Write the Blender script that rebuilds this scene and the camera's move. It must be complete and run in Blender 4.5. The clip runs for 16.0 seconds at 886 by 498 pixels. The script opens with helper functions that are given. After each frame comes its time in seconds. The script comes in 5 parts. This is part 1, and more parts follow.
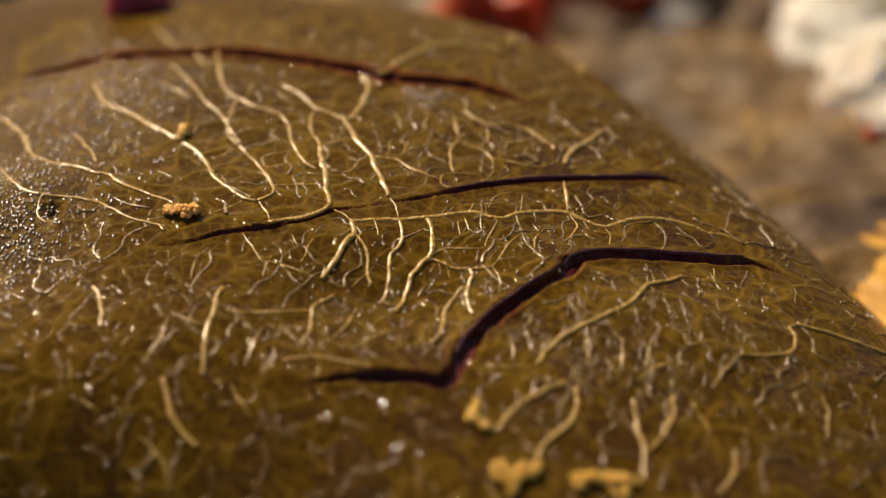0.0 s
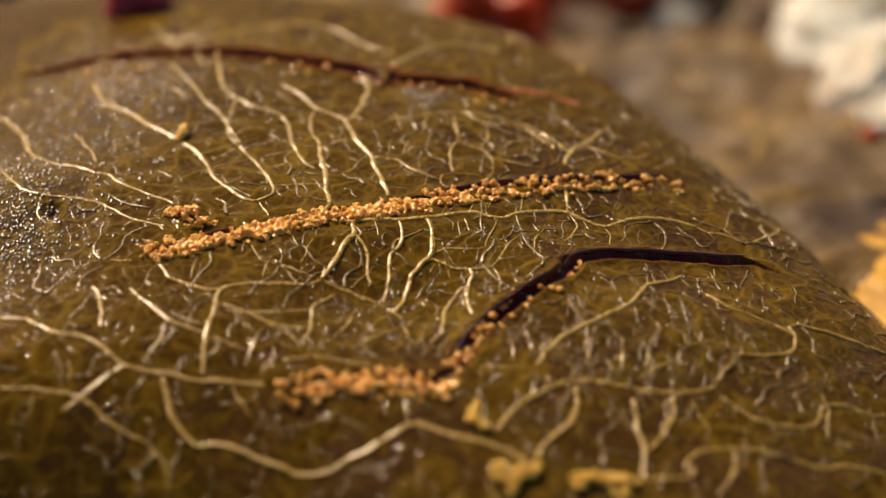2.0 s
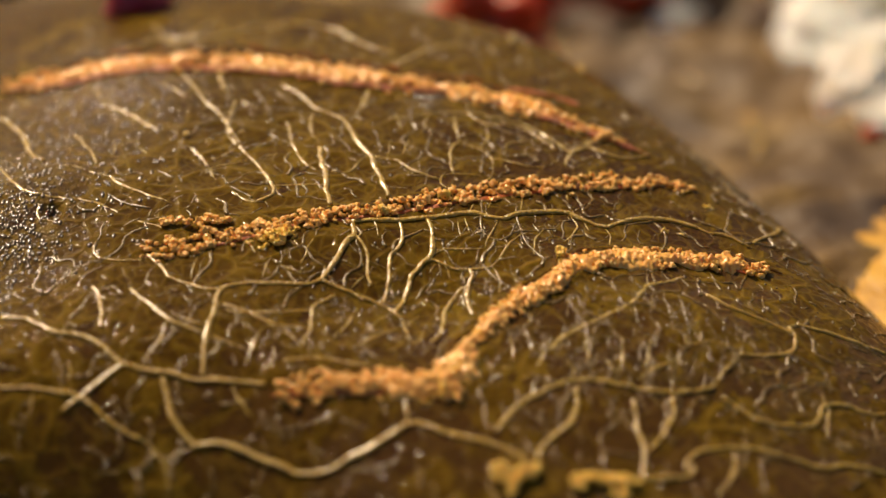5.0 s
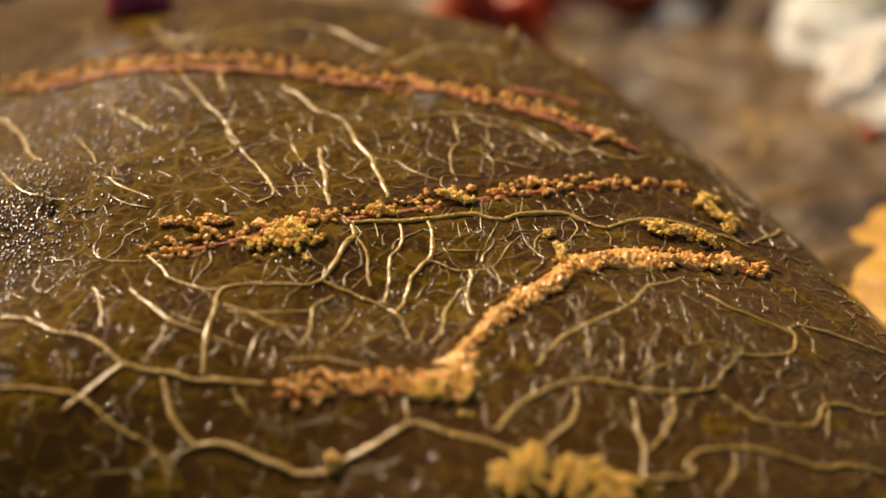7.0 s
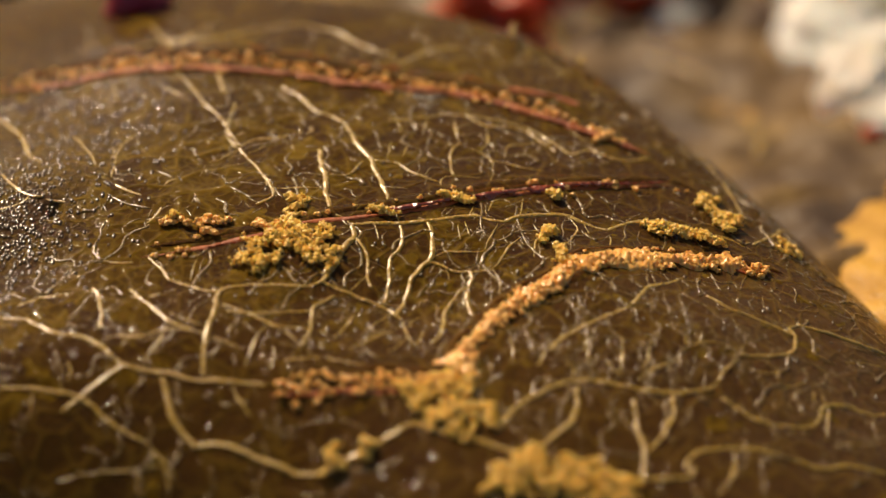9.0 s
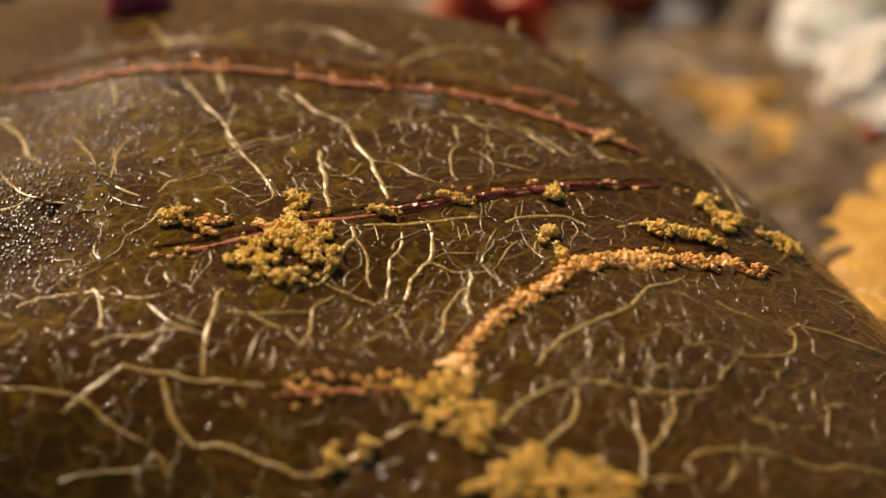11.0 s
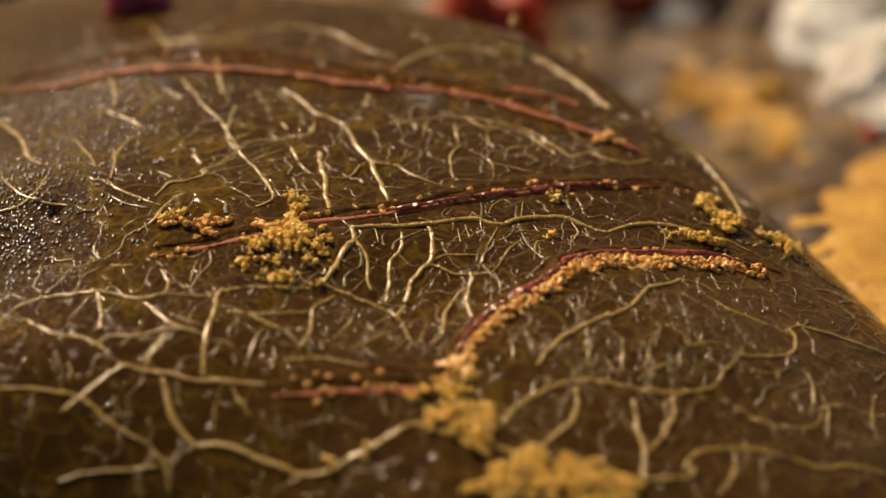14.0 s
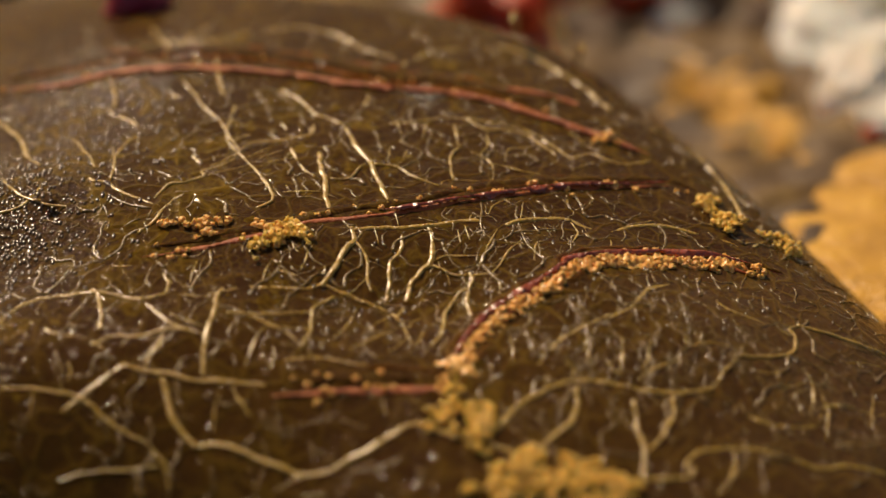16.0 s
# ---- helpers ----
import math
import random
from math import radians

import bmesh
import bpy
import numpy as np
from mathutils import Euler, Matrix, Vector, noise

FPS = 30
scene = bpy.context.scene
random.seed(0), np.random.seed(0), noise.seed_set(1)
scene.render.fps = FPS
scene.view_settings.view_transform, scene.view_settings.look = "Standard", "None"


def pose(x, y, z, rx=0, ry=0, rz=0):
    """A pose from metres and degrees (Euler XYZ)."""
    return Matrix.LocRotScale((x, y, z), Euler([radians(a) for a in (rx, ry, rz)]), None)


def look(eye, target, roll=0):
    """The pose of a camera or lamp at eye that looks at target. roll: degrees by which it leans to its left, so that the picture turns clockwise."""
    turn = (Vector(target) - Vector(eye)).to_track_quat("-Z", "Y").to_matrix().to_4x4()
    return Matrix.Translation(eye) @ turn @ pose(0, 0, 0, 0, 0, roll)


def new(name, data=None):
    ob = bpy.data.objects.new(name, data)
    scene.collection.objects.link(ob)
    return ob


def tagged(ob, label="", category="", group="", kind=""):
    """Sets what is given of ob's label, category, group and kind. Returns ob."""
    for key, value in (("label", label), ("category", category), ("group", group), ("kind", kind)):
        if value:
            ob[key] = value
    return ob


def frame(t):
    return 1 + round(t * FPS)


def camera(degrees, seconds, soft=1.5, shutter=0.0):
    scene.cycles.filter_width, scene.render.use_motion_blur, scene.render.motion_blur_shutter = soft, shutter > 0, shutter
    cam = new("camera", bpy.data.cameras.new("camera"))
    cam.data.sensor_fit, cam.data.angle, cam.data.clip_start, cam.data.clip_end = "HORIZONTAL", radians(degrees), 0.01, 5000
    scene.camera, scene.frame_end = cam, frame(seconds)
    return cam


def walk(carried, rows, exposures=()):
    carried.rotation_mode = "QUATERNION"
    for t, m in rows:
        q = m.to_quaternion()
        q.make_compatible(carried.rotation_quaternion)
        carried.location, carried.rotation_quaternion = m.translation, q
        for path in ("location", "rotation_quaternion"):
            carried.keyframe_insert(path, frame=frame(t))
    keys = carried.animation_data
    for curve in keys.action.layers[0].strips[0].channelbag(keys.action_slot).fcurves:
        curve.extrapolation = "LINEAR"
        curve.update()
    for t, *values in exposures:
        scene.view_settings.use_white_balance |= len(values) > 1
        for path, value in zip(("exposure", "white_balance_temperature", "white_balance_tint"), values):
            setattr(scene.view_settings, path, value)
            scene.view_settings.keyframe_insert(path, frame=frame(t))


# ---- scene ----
MM = 0.001
DEG = math.pi / 180

# ---- camera: a still macro lens looking down at the cap ----
cam = camera(20, 16.0)
EYE = Vector((0, -0.115 * math.cos(35 * DEG), 0.115 * math.sin(35 * DEG)))
cam.data.dof.use_dof = True
cam.data.dof.focus_distance = 0.1155
cam.data.dof.aperture_fstop = 24.0
cam.data.dof.aperture_blades = 7
still = look(EYE, (0, 0, 0))
walk(cam, [(0, still), (16.0, still)], exposures=[(0, 0.0, 8100, 16), (4, 0.05, 8100, 16), (9, -0.02, 8100, 17), (12, -0.2, 8100, 18), (16, -0.26, 8100, 18)])

# ---- light: low sun from behind, and its sky ----
SUN_WAY = Vector((-0.40, 0.68, 0.62)).normalized()
world = bpy.data.worlds.new("sky")
scene.world = world
world.use_nodes = True
sky = world.node_tree.nodes.new("ShaderNodeTexSky")
sky.sky_type, sky.sun_disc = "NISHITA", False
sky.sun_elevation = math.asin(SUN_WAY.z)
sky.sun_rotation = math.atan2(SUN_WAY.x, SUN_WAY.y)
back = world.node_tree.nodes["Background"]
back.inputs["Strength"].default_value = 0.062
world.node_tree.links.new(sky.outputs[0], back.inputs[0])
lamp = bpy.data.lights.new("sun", "SUN")
lamp.energy, lamp.angle, lamp.color = 4.7, 0.6 * DEG, (1.0, 0.87, 0.66)
sun = new("sun", lamp)
sun.matrix_world = look(SUN_WAY * 0.5, (0, 0, 0))


# ---- materials ----
class Mat:
    """A small wrapper for node materials."""

    def __init__(self, name):
        self.m = bpy.data.materials.new(name)
        self.m.use_nodes = True
        self.t = self.m.node_tree
        self.b = self.t.nodes["Principled BSDF"]
        self.obj = self.node("ShaderNodeTexCoord").outputs["Object"]

    def node(self, kind):
        return self.t.nodes.new(kind)

    def link(self, a, b):
        self.t.links.new(a, b)

    def noise(self, scale, detail=4.0, rough=0.55, distort=0.0, where=None):
        n = self.node("ShaderNodeTexNoise")
        n.inputs["Scale"].default_value, n.inputs["Detail"].default_value = scale, detail
        n.inputs["Roughness"].default_value, n.inputs["Distortion"].default_value = rough, distort
        self.link(where or self.obj, n.inputs["Vector"])
        return n.outputs["Fac"]

    def cells(self, scale, feature="F1", where=None):
        n = self.node("ShaderNodeTexVoronoi")
        n.feature = feature
        n.inputs["Scale"].default_value = scale
        self.link(where or self.obj, n.inputs["Vector"])
        return n.outputs["Distance"]

    def ramp(self, fac, *stops):
        r = self.node("ShaderNodeValToRGB")
        e = r.color_ramp.elements
        while len(e) < len(stops):
            e.new(0.5)
        for s, (p, c) in zip(e, stops):
            s.position, s.color = p, (*c, 1) if isinstance(c, tuple) else (c, c, c, 1)
        self.link(fac, r.inputs[0])
        return r.outputs[0]

    def mix(self, fac, a, b):
        n = self.node("ShaderNodeMix")
        n.data_type = "RGBA"
        for s, v in ((n.inputs[0], fac), (n.inputs[6], a), (n.inputs[7], b)):
            if isinstance(v, bpy.types.NodeSocket):
                self.link(v, s)
            else:
                s.default_value = v if isinstance(v, float) else (*v, 1)
        return n.outputs[2]

    def math(self, op, a, b):
        n = self.node("ShaderNodeMath")
        n.operation = op
        for s, v in zip(n.inputs, (a, b)):
            if isinstance(v, bpy.types.NodeSocket):
                self.link(v, s)
            else:
                s.default_value = v
        return n.outputs[0]

    def random(self):
        return self.node("ShaderNodeObjectInfo").outputs["Random"]

    def attribute(self, name):
        n = self.node("ShaderNodeAttribute")
        n.attribute_name = name
        return n.outputs["Fac"]

    def put(self, key, value):
        if isinstance(value, bpy.types.NodeSocket):
            self.link(value, self.b.inputs[key])
        else:
            self.b.inputs[key].default_value = (*value, 1) if isinstance(value, tuple) and key != "Subsurface Radius" else value

    def bump(self, *layers):
        """layers: (height, strength, distance in metres)."""
        last = None
        for height, strength, distance in layers:
            n = self.node("ShaderNodeBump")
            n.inputs["Strength"].default_value, n.inputs["Distance"].default_value = strength, distance
            self.link(height, n.inputs["Height"])
            if last:
                self.link(last, n.inputs["Normal"])
            last = n.outputs["Normal"]
        self.link(last, self.b.inputs["Normal"])


def warped(m, scale, reach):
    """Object coordinates pushed about by a noise, so that cells lose their straight sides."""
    warp = m.node("ShaderNodeVectorMath")
    warp.operation = "MULTIPLY_ADD"
    swirl = m.node("ShaderNodeTexNoise")
    swirl.inputs["Scale"].default_value = scale
    m.link(m.obj, swirl.inputs["Vector"])
    m.link(swirl.outputs["Color"], warp.inputs[0])
    warp.inputs[1].default_value = (reach, reach, reach)
    m.link(m.obj, warp.inputs[2])
    return warp.outputs[0]


def skin_material():
    m = Mat("wet_skin")
    big, mid = m.noise(90, 3), m.noise(420, 5, 0.6)
    fine = m.noise(3800, 3, 0.6)
    flesh, pebble = m.attribute("flesh"), m.attribute("pebble")
    where = warped(m, 500, 0.0012)
    net = m.ramp(m.cells(650, "DISTANCE_TO_EDGE", where), (0.0, 1.0), (0.09, 0.0))
    web = m.ramp(m.cells(1900, "DISTANCE_TO_EDGE", where), (0.0, 1.0), (0.12, 0.0))
    c = m.ramp(big, (0.35, (0.050, 0.0225, 0.0085)), (0.65, (0.078, 0.038, 0.0085)))
    c = m.mix(m.ramp(mid, (0.38, 0.0), (0.72, 0.7)), c, (0.032, 0.0130, 0.0080))
    c = m.mix(m.ramp(fine, (0.5, 0.0), (0.75, 0.3)), c, (0.150, 0.086, 0.018))
    c = m.mix(m.math("MULTIPLY", web, m.ramp(mid, (0.35, 0.05), (0.65, 0.35))), c, (0.17, 0.100, 0.016))
    c = m.mix(m.math("MULTIPLY", net, m.ramp(big, (0.35, 0.2), (0.6, 0.45))), c, (0.20, 0.122, 0.018))
    # grainy brown skin, its paleness partly standing in for light on the turned-away side
    c = m.mix(m.math("MULTIPLY", m.attribute("dry_lift"), m.ramp(fine, (0.4, 0.35), (0.65, 0.75))), c, (0.125, 0.070, 0.034))
    c = m.mix(flesh, c, m.ramp(mid, (0.35, (0.050, 0.0060, 0.0070)), (0.7, (0.105, 0.013, 0.011))))
    c = m.mix(m.math("MULTIPLY", m.attribute("rim"), 0.9), c, (0.30, 0.085, 0.014))
    m.put("Base Color", c)
    m.put("Subsurface Weight", 0.25)
    m.put("Subsurface Radius", (0.0008, 0.0004, 0.0001))
    m.put("Subsurface Scale", 1.0)
    rough = m.ramp(m.noise(900, 3), (0.35, 0.045), (0.7, 0.10))
    m.put("Roughness", m.mix(flesh, rough, (0.12, 0.12, 0.12)))
    m.put("Specular IOR Level", m.math("SUBTRACT", m.math("ADD", m.math("MULTIPLY", pebble, 0.10), 0.03), m.math("MULTIPLY", flesh, -0.2)))
    grit = m.math("MULTIPLY", m.math("ADD", pebble, 0.10), m.math("SUBTRACT", 1.0, flesh))
    pits = m.math("MULTIPLY", m.cells(3400), grit)
    sand = m.math("MULTIPLY", m.noise(4500, 2, 0.6, 0.4), grit)
    m.bump((mid, 0.35, 0.0002), (m.noise(1300, 3, 0.55, 0.6), 0.5, 0.00008), (net, 0.5, 0.00006), (web, 0.4, 0.00003),
           (pits, 1.0, 0.00007), (sand, 1.0, 0.0001))
    return m.m


def film_material():
    """Olive slime, a thin wet layer over the skin with paler strands in it."""
    m = Mat("olive_slime")
    big, mid, pebble = m.noise(110, 4), m.noise(600, 5, 0.6), m.attribute("pebble")
    where = warped(m, 380, 0.0016)
    net = m.ramp(m.cells(520, "DISTANCE_TO_EDGE", where), (0.0, 1.0), (0.12, 0.0))
    web = m.ramp(m.cells(1500, "DISTANCE_TO_EDGE", where), (0.0, 1.0), (0.16, 0.0))
    c = m.ramp(big, (0.34, (0.072, 0.036, 0.0058)), (0.66, (0.108, 0.058, 0.0066)))
    c = m.mix(m.ramp(mid, (0.36, 0.6), (0.62, 0.0)), c, (0.044, 0.0205, 0.0058))
    c = m.mix(m.math("MULTIPLY", web, 0.25), c, (0.26, 0.165, 0.024))
    c = m.mix(m.math("MULTIPLY", net, m.ramp(big, (0.35, 0.1), (0.6, 0.4))), c, (0.30, 0.19, 0.026))
    m.put("Base Color", c)
    m.put("Subsurface Weight", 0.35)
    m.put("Subsurface Radius", (0.0007, 0.0004, 0.0001))
    m.put("Subsurface Scale", 1.0)
    m.put("Roughness", m.ramp(m.noise(900, 3), (0.35, 0.04), (0.7, 0.10)))
    m.put("Specular IOR Level", m.math("ADD", m.math("MULTIPLY", pebble, 0.10), 0.03))
    grit = m.math("ADD", pebble, 0.07)
    pits = m.math("MULTIPLY", m.cells(3400), grit)
    sand = m.math("MULTIPLY", m.noise(4500, 2, 0.6, 0.4), grit)
    m.bump((mid, 0.3, 0.00014), (net, 0.6, 0.00007), (web, 0.4, 0.00003), (m.noise(1300, 3, 0.55, 0.6), 0.5, 0.00008), (pits, 1.0, 0.00007), (sand, 1.0, 0.0001))
    return m.m


def gloss_material(name, a, b, relief, rough):
    """Raw, wet, pimpled skin."""
    m = Mat(name)
    m.put("Base Color", m.ramp(m.noise(1500, 4), (0.35, a), (0.65, b)))
    m.put("Roughness", rough)
    m.put("Specular IOR Level", 1.0)
    m.put("Subsurface Weight", 0.2)
    m.put("Subsurface Radius", (0.0003, 0.0001, 0.0001))
    m.put("Subsurface Scale", 1.0)
    m.bump((m.cells(2600), 1.0, relief), (m.noise(5200, 2), 0.7, relief * 0.4))
    return m.m


def vein_material(name, a, b, coat=1.0):
    """Clear yellow jelly: deep soft scatter under a wet coat."""
    m = Mat(name)
    n = m.noise(900, 4)
    c = m.mix(m.random(), a, b)
    c = m.mix(m.ramp(n, (0.35, 0.0), (0.7, 0.6)), c, m.mix(0.6, a, (0.14, 0.075, 0.012)))
    m.put("Base Color", c)
    m.put("Subsurface Weight", 0.5)
    m.put("Subsurface Radius", (0.00014, 0.00011, 0.00005))
    m.put("Subsurface Scale", 1.0)
    m.put("Roughness", m.ramp(m.noise(2600, 2), (0.35, 0.2), (0.7, 0.36)))
    m.put("Coat Weight", coat)
    m.put("Specular IOR Level", 0.35 * coat)
    m.put("Coat Roughness", 0.24)
    m.bump((m.noise(1700, 3, 0.6), 0.5, 0.00008), (m.noise(5200, 2), 1.0, 0.00013))
    return m.m


def grain_material(name, a, b, dark):
    """Wet half-clear granules."""
    m = Mat(name)
    c = m.mix(m.random(), a, b)
    c = m.mix(m.ramp(m.noise(1500, 3), (0.4, 0.0), (0.75, 0.6)), c, dark)
    m.put("Base Color", c)
    m.put("Subsurface Weight", 0.4)
    m.put("Subsurface Radius", (0.00016, 0.00012, 0.00006))
    m.put("Subsurface Scale", 1.0)
    m.put("Roughness", m.ramp(m.noise(3500, 2), (0.35, 0.22), (0.7, 0.45)))
    m.bump((m.cells(5200), 0.4, 0.00006), (m.noise(9000, 3, 0.6), 0.3, 0.00003))
    return m.m


def soil_material():
    m = Mat("soil")
    big, mid, fine = m.noise(45, 4, 0.6), m.noise(190, 6, 0.62), m.noise(1400, 4)
    c = m.ramp(mid, (0.30, (0.10, 0.050, 0.014)), (0.52, (0.22, 0.122, 0.024)), (0.74, (0.36, 0.22, 0.036)))
    c = m.mix(m.ramp(big, (0.36, 0.85), (0.56, 0.0)), c, (0.035, 0.017, 0.010))
    c = m.mix(m.ramp(fine, (0.45, 0.0), (0.75, 0.5)), c, (0.06, 0.03, 0.014))
    m.put("Base Color", c)
    m.put("Roughness", m.ramp(fine, (0.35, 0.45), (0.7, 0.8)))
    m.bump((big, 0.8, 0.004), (mid, 0.7, 0.0008), (fine, 0.5, 0.0002))
    return m.m


def rough_material(name, a, b, c3, scale, rough=0.7, relief=0.0006, soft=0.0):
    m = Mat(name)
    n = m.noise(scale, 6, 0.62)
    c = m.ramp(n, (0.32, a), (0.52, b), (0.72, c3))
    c = m.mix(m.ramp(m.noise(scale * 7, 4), (0.45, 0.0), (0.75, 0.5)), c, a)
    m.put("Base Color", c)
    m.put("Roughness", rough)
    if soft:
        m.put("Subsurface Weight", 0.9)
        m.put("Subsurface Radius", (soft, soft * 0.7, soft * 0.5))
        m.put("Subsurface Scale", 1.0)
    m.bump((n, 0.7, relief), (m.noise(scale * 9, 4), 0.5, relief * 0.2))
    return m.m


SKIN = skin_material()
FILM = film_material()
LIP = gloss_material("wet_lip", (0.20, 0.030, 0.012), (0.38, 0.075, 0.018), 0.00016, 0.22)
PIMPLE = gloss_material("wet_pimple", (0.062, 0.031, 0.007), (0.095, 0.050, 0.008), 0.00002, 0.24)
FLESH = rough_material("raw_flesh", (0.024, 0.0034, 0.005), (0.050, 0.007, 0.008), (0.085, 0.014, 0.012), 1500, 0.16, 0.0001)
VEIN = vein_material("vein_gel", (0.56, 0.345, 0.050), (0.47, 0.31, 0.045))
THREAD = vein_material("thread_gel", (0.17, 0.098, 0.013), (0.22, 0.130, 0.016), 0.9)
SEAM = rough_material("seam_flesh", (0.28, 0.045, 0.009), (0.45, 0.095, 0.013), (0.56, 0.17, 0.024), 1500, 0.5, 0.0002)
ORANGE = grain_material("orange_grain", (0.93, 0.47, 0.12), (0.93, 0.53, 0.155), (0.88, 0.31, 0.055))
YELLOW = grain_material("yellow_grain", (0.97, 0.59, 0.12), (0.97, 0.62, 0.15), (0.95, 0.45, 0.06))
SHEET = rough_material("slime_sheet", (0.42, 0.20, 0.018), (0.63, 0.32, 0.028), (0.74, 0.42, 0.045), 420, 0.4, 0.0009)
SOIL = soil_material()
CHIP = rough_material("bark_chip", (0.05, 0.026, 0.014), (0.11, 0.058, 0.030), (0.18, 0.10, 0.05), 300)
LICHEN = rough_material("pale_lichen", (0.88, 0.78, 0.64), (0.95, 0.88, 0.76), (0.97, 0.92, 0.84), 200, 0.8, 0.0003, 0.008)
PINK = rough_material("pink_lichen", (0.45, 0.14, 0.14), (0.62, 0.28, 0.28), (0.75, 0.5, 0.48), 300, 0.6, 0.0004, 0.002)
RED = rough_material("red_flesh", (0.32, 0.025, 0.012), (0.50, 0.06, 0.018), (0.56, 0.14, 0.04), 300, 0.35, 0.0003, 0.003)
MAGENTA = rough_material("magenta_flesh", (0.16, 0.015, 0.035), (0.30, 0.03, 0.07), (0.45, 0.12, 0.16), 300, 0.35, 0.0003, 0.003)


# ---- the form of the ground and the cap, in mm ----
def bump_at(u, v, cu, cv, ru, rv, turn=0.0):
    c, s = math.cos(math.radians(turn)), math.sin(math.radians(turn))
    a, b = (u - cu) * c + (v - cv) * s, -(u - cu) * s + (v - cv) * c
    return np.exp(-((a / ru) ** 2 + (b / rv) ** 2))


def ground_height(u, v):
    """The low ground round the cap, in mm."""
    return -9.5 - 0.28 * np.clip(v - 12, 0, 50) + 0.5 * np.sin(u * 0.21 + 1.0) * np.cos(v * 0.17)


def cap_height(u, v):
    """The domed cap without its cracks, in mm."""
    flatter = 1.0 - 0.85 * np.clip((-2.0 - v) / 7.0, 0, 1)
    h = 1.2 - 0.0058 * (u + 6) ** 2 * np.where(u < -6, flatter, 1.0) - 0.0035 * (v + 4) ** 2
    d = 0.87 * u + 0.49 * v
    h = h - 0.07 * np.maximum(d - 13.2, 0) ** 2
    h = h - 0.05 * np.maximum(0.35 * u + 0.94 * v - 21.5, 0) ** 2
    h = h + 0.6 * bump_at(u, v, 11, -6, 8, 5, -15)
    h = h - 0.9 * bump_at(u, v, -1.5, -5, 4.5, 3.5)
    h = h + 0.9 * bump_at(u, v, -21, 4.0, 7, 4.5)
    h = h - 0.034 * np.maximum(-6.0 - v, 0) ** 2 / (1.0 + np.exp((u + 5.0) / 3.0)) * np.clip((v + 40) / 20, 0, 1)
    h = h + 0.5 * bump_at(u, v, -14, 15, 5, 5)
    return h


CRACK_UPPER = [(-22.60, 18.63), (-19.92, 18.83), (-17.27, 19.24), (-14.23, 18.69), (-11.25, 18.36), (-8.88, 17.88), (-6.51, 17.05), (-4.15, 16.05), (-1.84, 15.31), (0.46, 15.26), (2.18, 14.72), (4.57, 13.33)]
CRACK_MIDDLE = [(-13.32, -1.20), (-11.61, -0.89), (-9.86, -0.26), (-8.08, 0.11), (-6.56, 0.66), (-5.05, 1.59), (-3.50, 2.03), (-1.68, 2.54), (0.16, 3.37), (2.02, 4.35), (3.91, 5.05), (5.81, 5.56), (8.01, 6.23), (9.97, 6.93), (11.35, 7.05), (12.51, 6.13)]
CRACK_LOWER = [(-5.92, -10.87), (-4.39, -10.56), (-2.48, -10.42), (-1.05, -10.44), (0.02, -10.71), (0.75, -9.32), (1.37, -7.49), (2.63, -5.52), (4.16, -3.93), (5.45, -2.86), (5.96, -1.76), (7.07, -1.12), (8.91, -0.61), (10.76, -0.24), (12.63, 0.12), (14.26, 0.54), (15.67, 0.09)]
SEAM_SIDE = [(3.18, 14.93), (4.47, 14.75), (5.75, 14.32), (7.01, 13.74)]
SEAM_UPPER = [(-22.91, 16.87), (-19.84, 16.20), (-16.90, 16.29), (-13.96, 16.09), (-11.06, 15.90), (-8.16, 15.46), (-5.25, 14.49), (-2.39, 13.93), (-0.11, 13.78), (1.87, 13.35), (4.11, 12.30), (6.05, 11.37), (8.24, 10.25), (10.12, 9.05)]
SEAM_MIDDLE = [(-13.55, -2.00), (-11.80, -1.63), (-9.80, -1.08), (-7.81, -0.22), (-5.79, 0.67), (-4.25, 0.91), (-2.70, 1.31), (-0.63, 2.03), (1.47, 2.91), (3.61, 3.87), (5.77, 4.69), (8.51, 5.61), (11.03, 6.50)]
SEAM_LOWER = [(-7.21, -11.39), (-5.31, -11.32), (-3.41, -11.27), (-1.52, -11.15), (-0.09, -11.07), (0.62, -9.91), (1.36, -7.81), (2.62, -5.94), (4.14, -4.64), (5.44, -3.23), (5.77, -2.55), (7.02, -1.99), (8.86, -1.30), (10.72, -0.72), (12.59, -0.31), (14.40, -0.61)]

def smooth_path(points, step):
    """Catmull-Rom through plan points, resampled at equal steps."""
    p = np.array(points, float)
    p = np.vstack([2 * p[0] - p[1], p, 2 * p[-1] - p[-2]])
    out = []
    for i in range(1, len(p) - 2):
        a, b, c, d = p[i - 1], p[i], p[i + 1], p[i + 2]
        for t in np.linspace(0, 1, 16, endpoint=False):
            out.append(0.5 * (2 * b + (c - a) * t + (2 * a - 5 * b + 4 * c - d) * t * t + (3 * b - a - 3 * c + d) * t ** 3))
    out.append(p[-2])
    out = np.array(out)
    run = np.concatenate([[0], np.cumsum(np.linalg.norm(np.diff(out, axis=0), axis=1))])
    n = max(int(run[-1] / step), 3)
    s = np.linspace(0, run[-1], n + 1)
    return np.stack([np.interp(s, run, out[:, 0]), np.interp(s, run, out[:, 1])], 1)


def wander(n, rng, rough):
    """A slow random series about 0."""
    k = max(3, int(n * rough))
    return np.interp(np.linspace(0, 1, n), np.linspace(0, 1, k), rng.normal(0, 1, k))


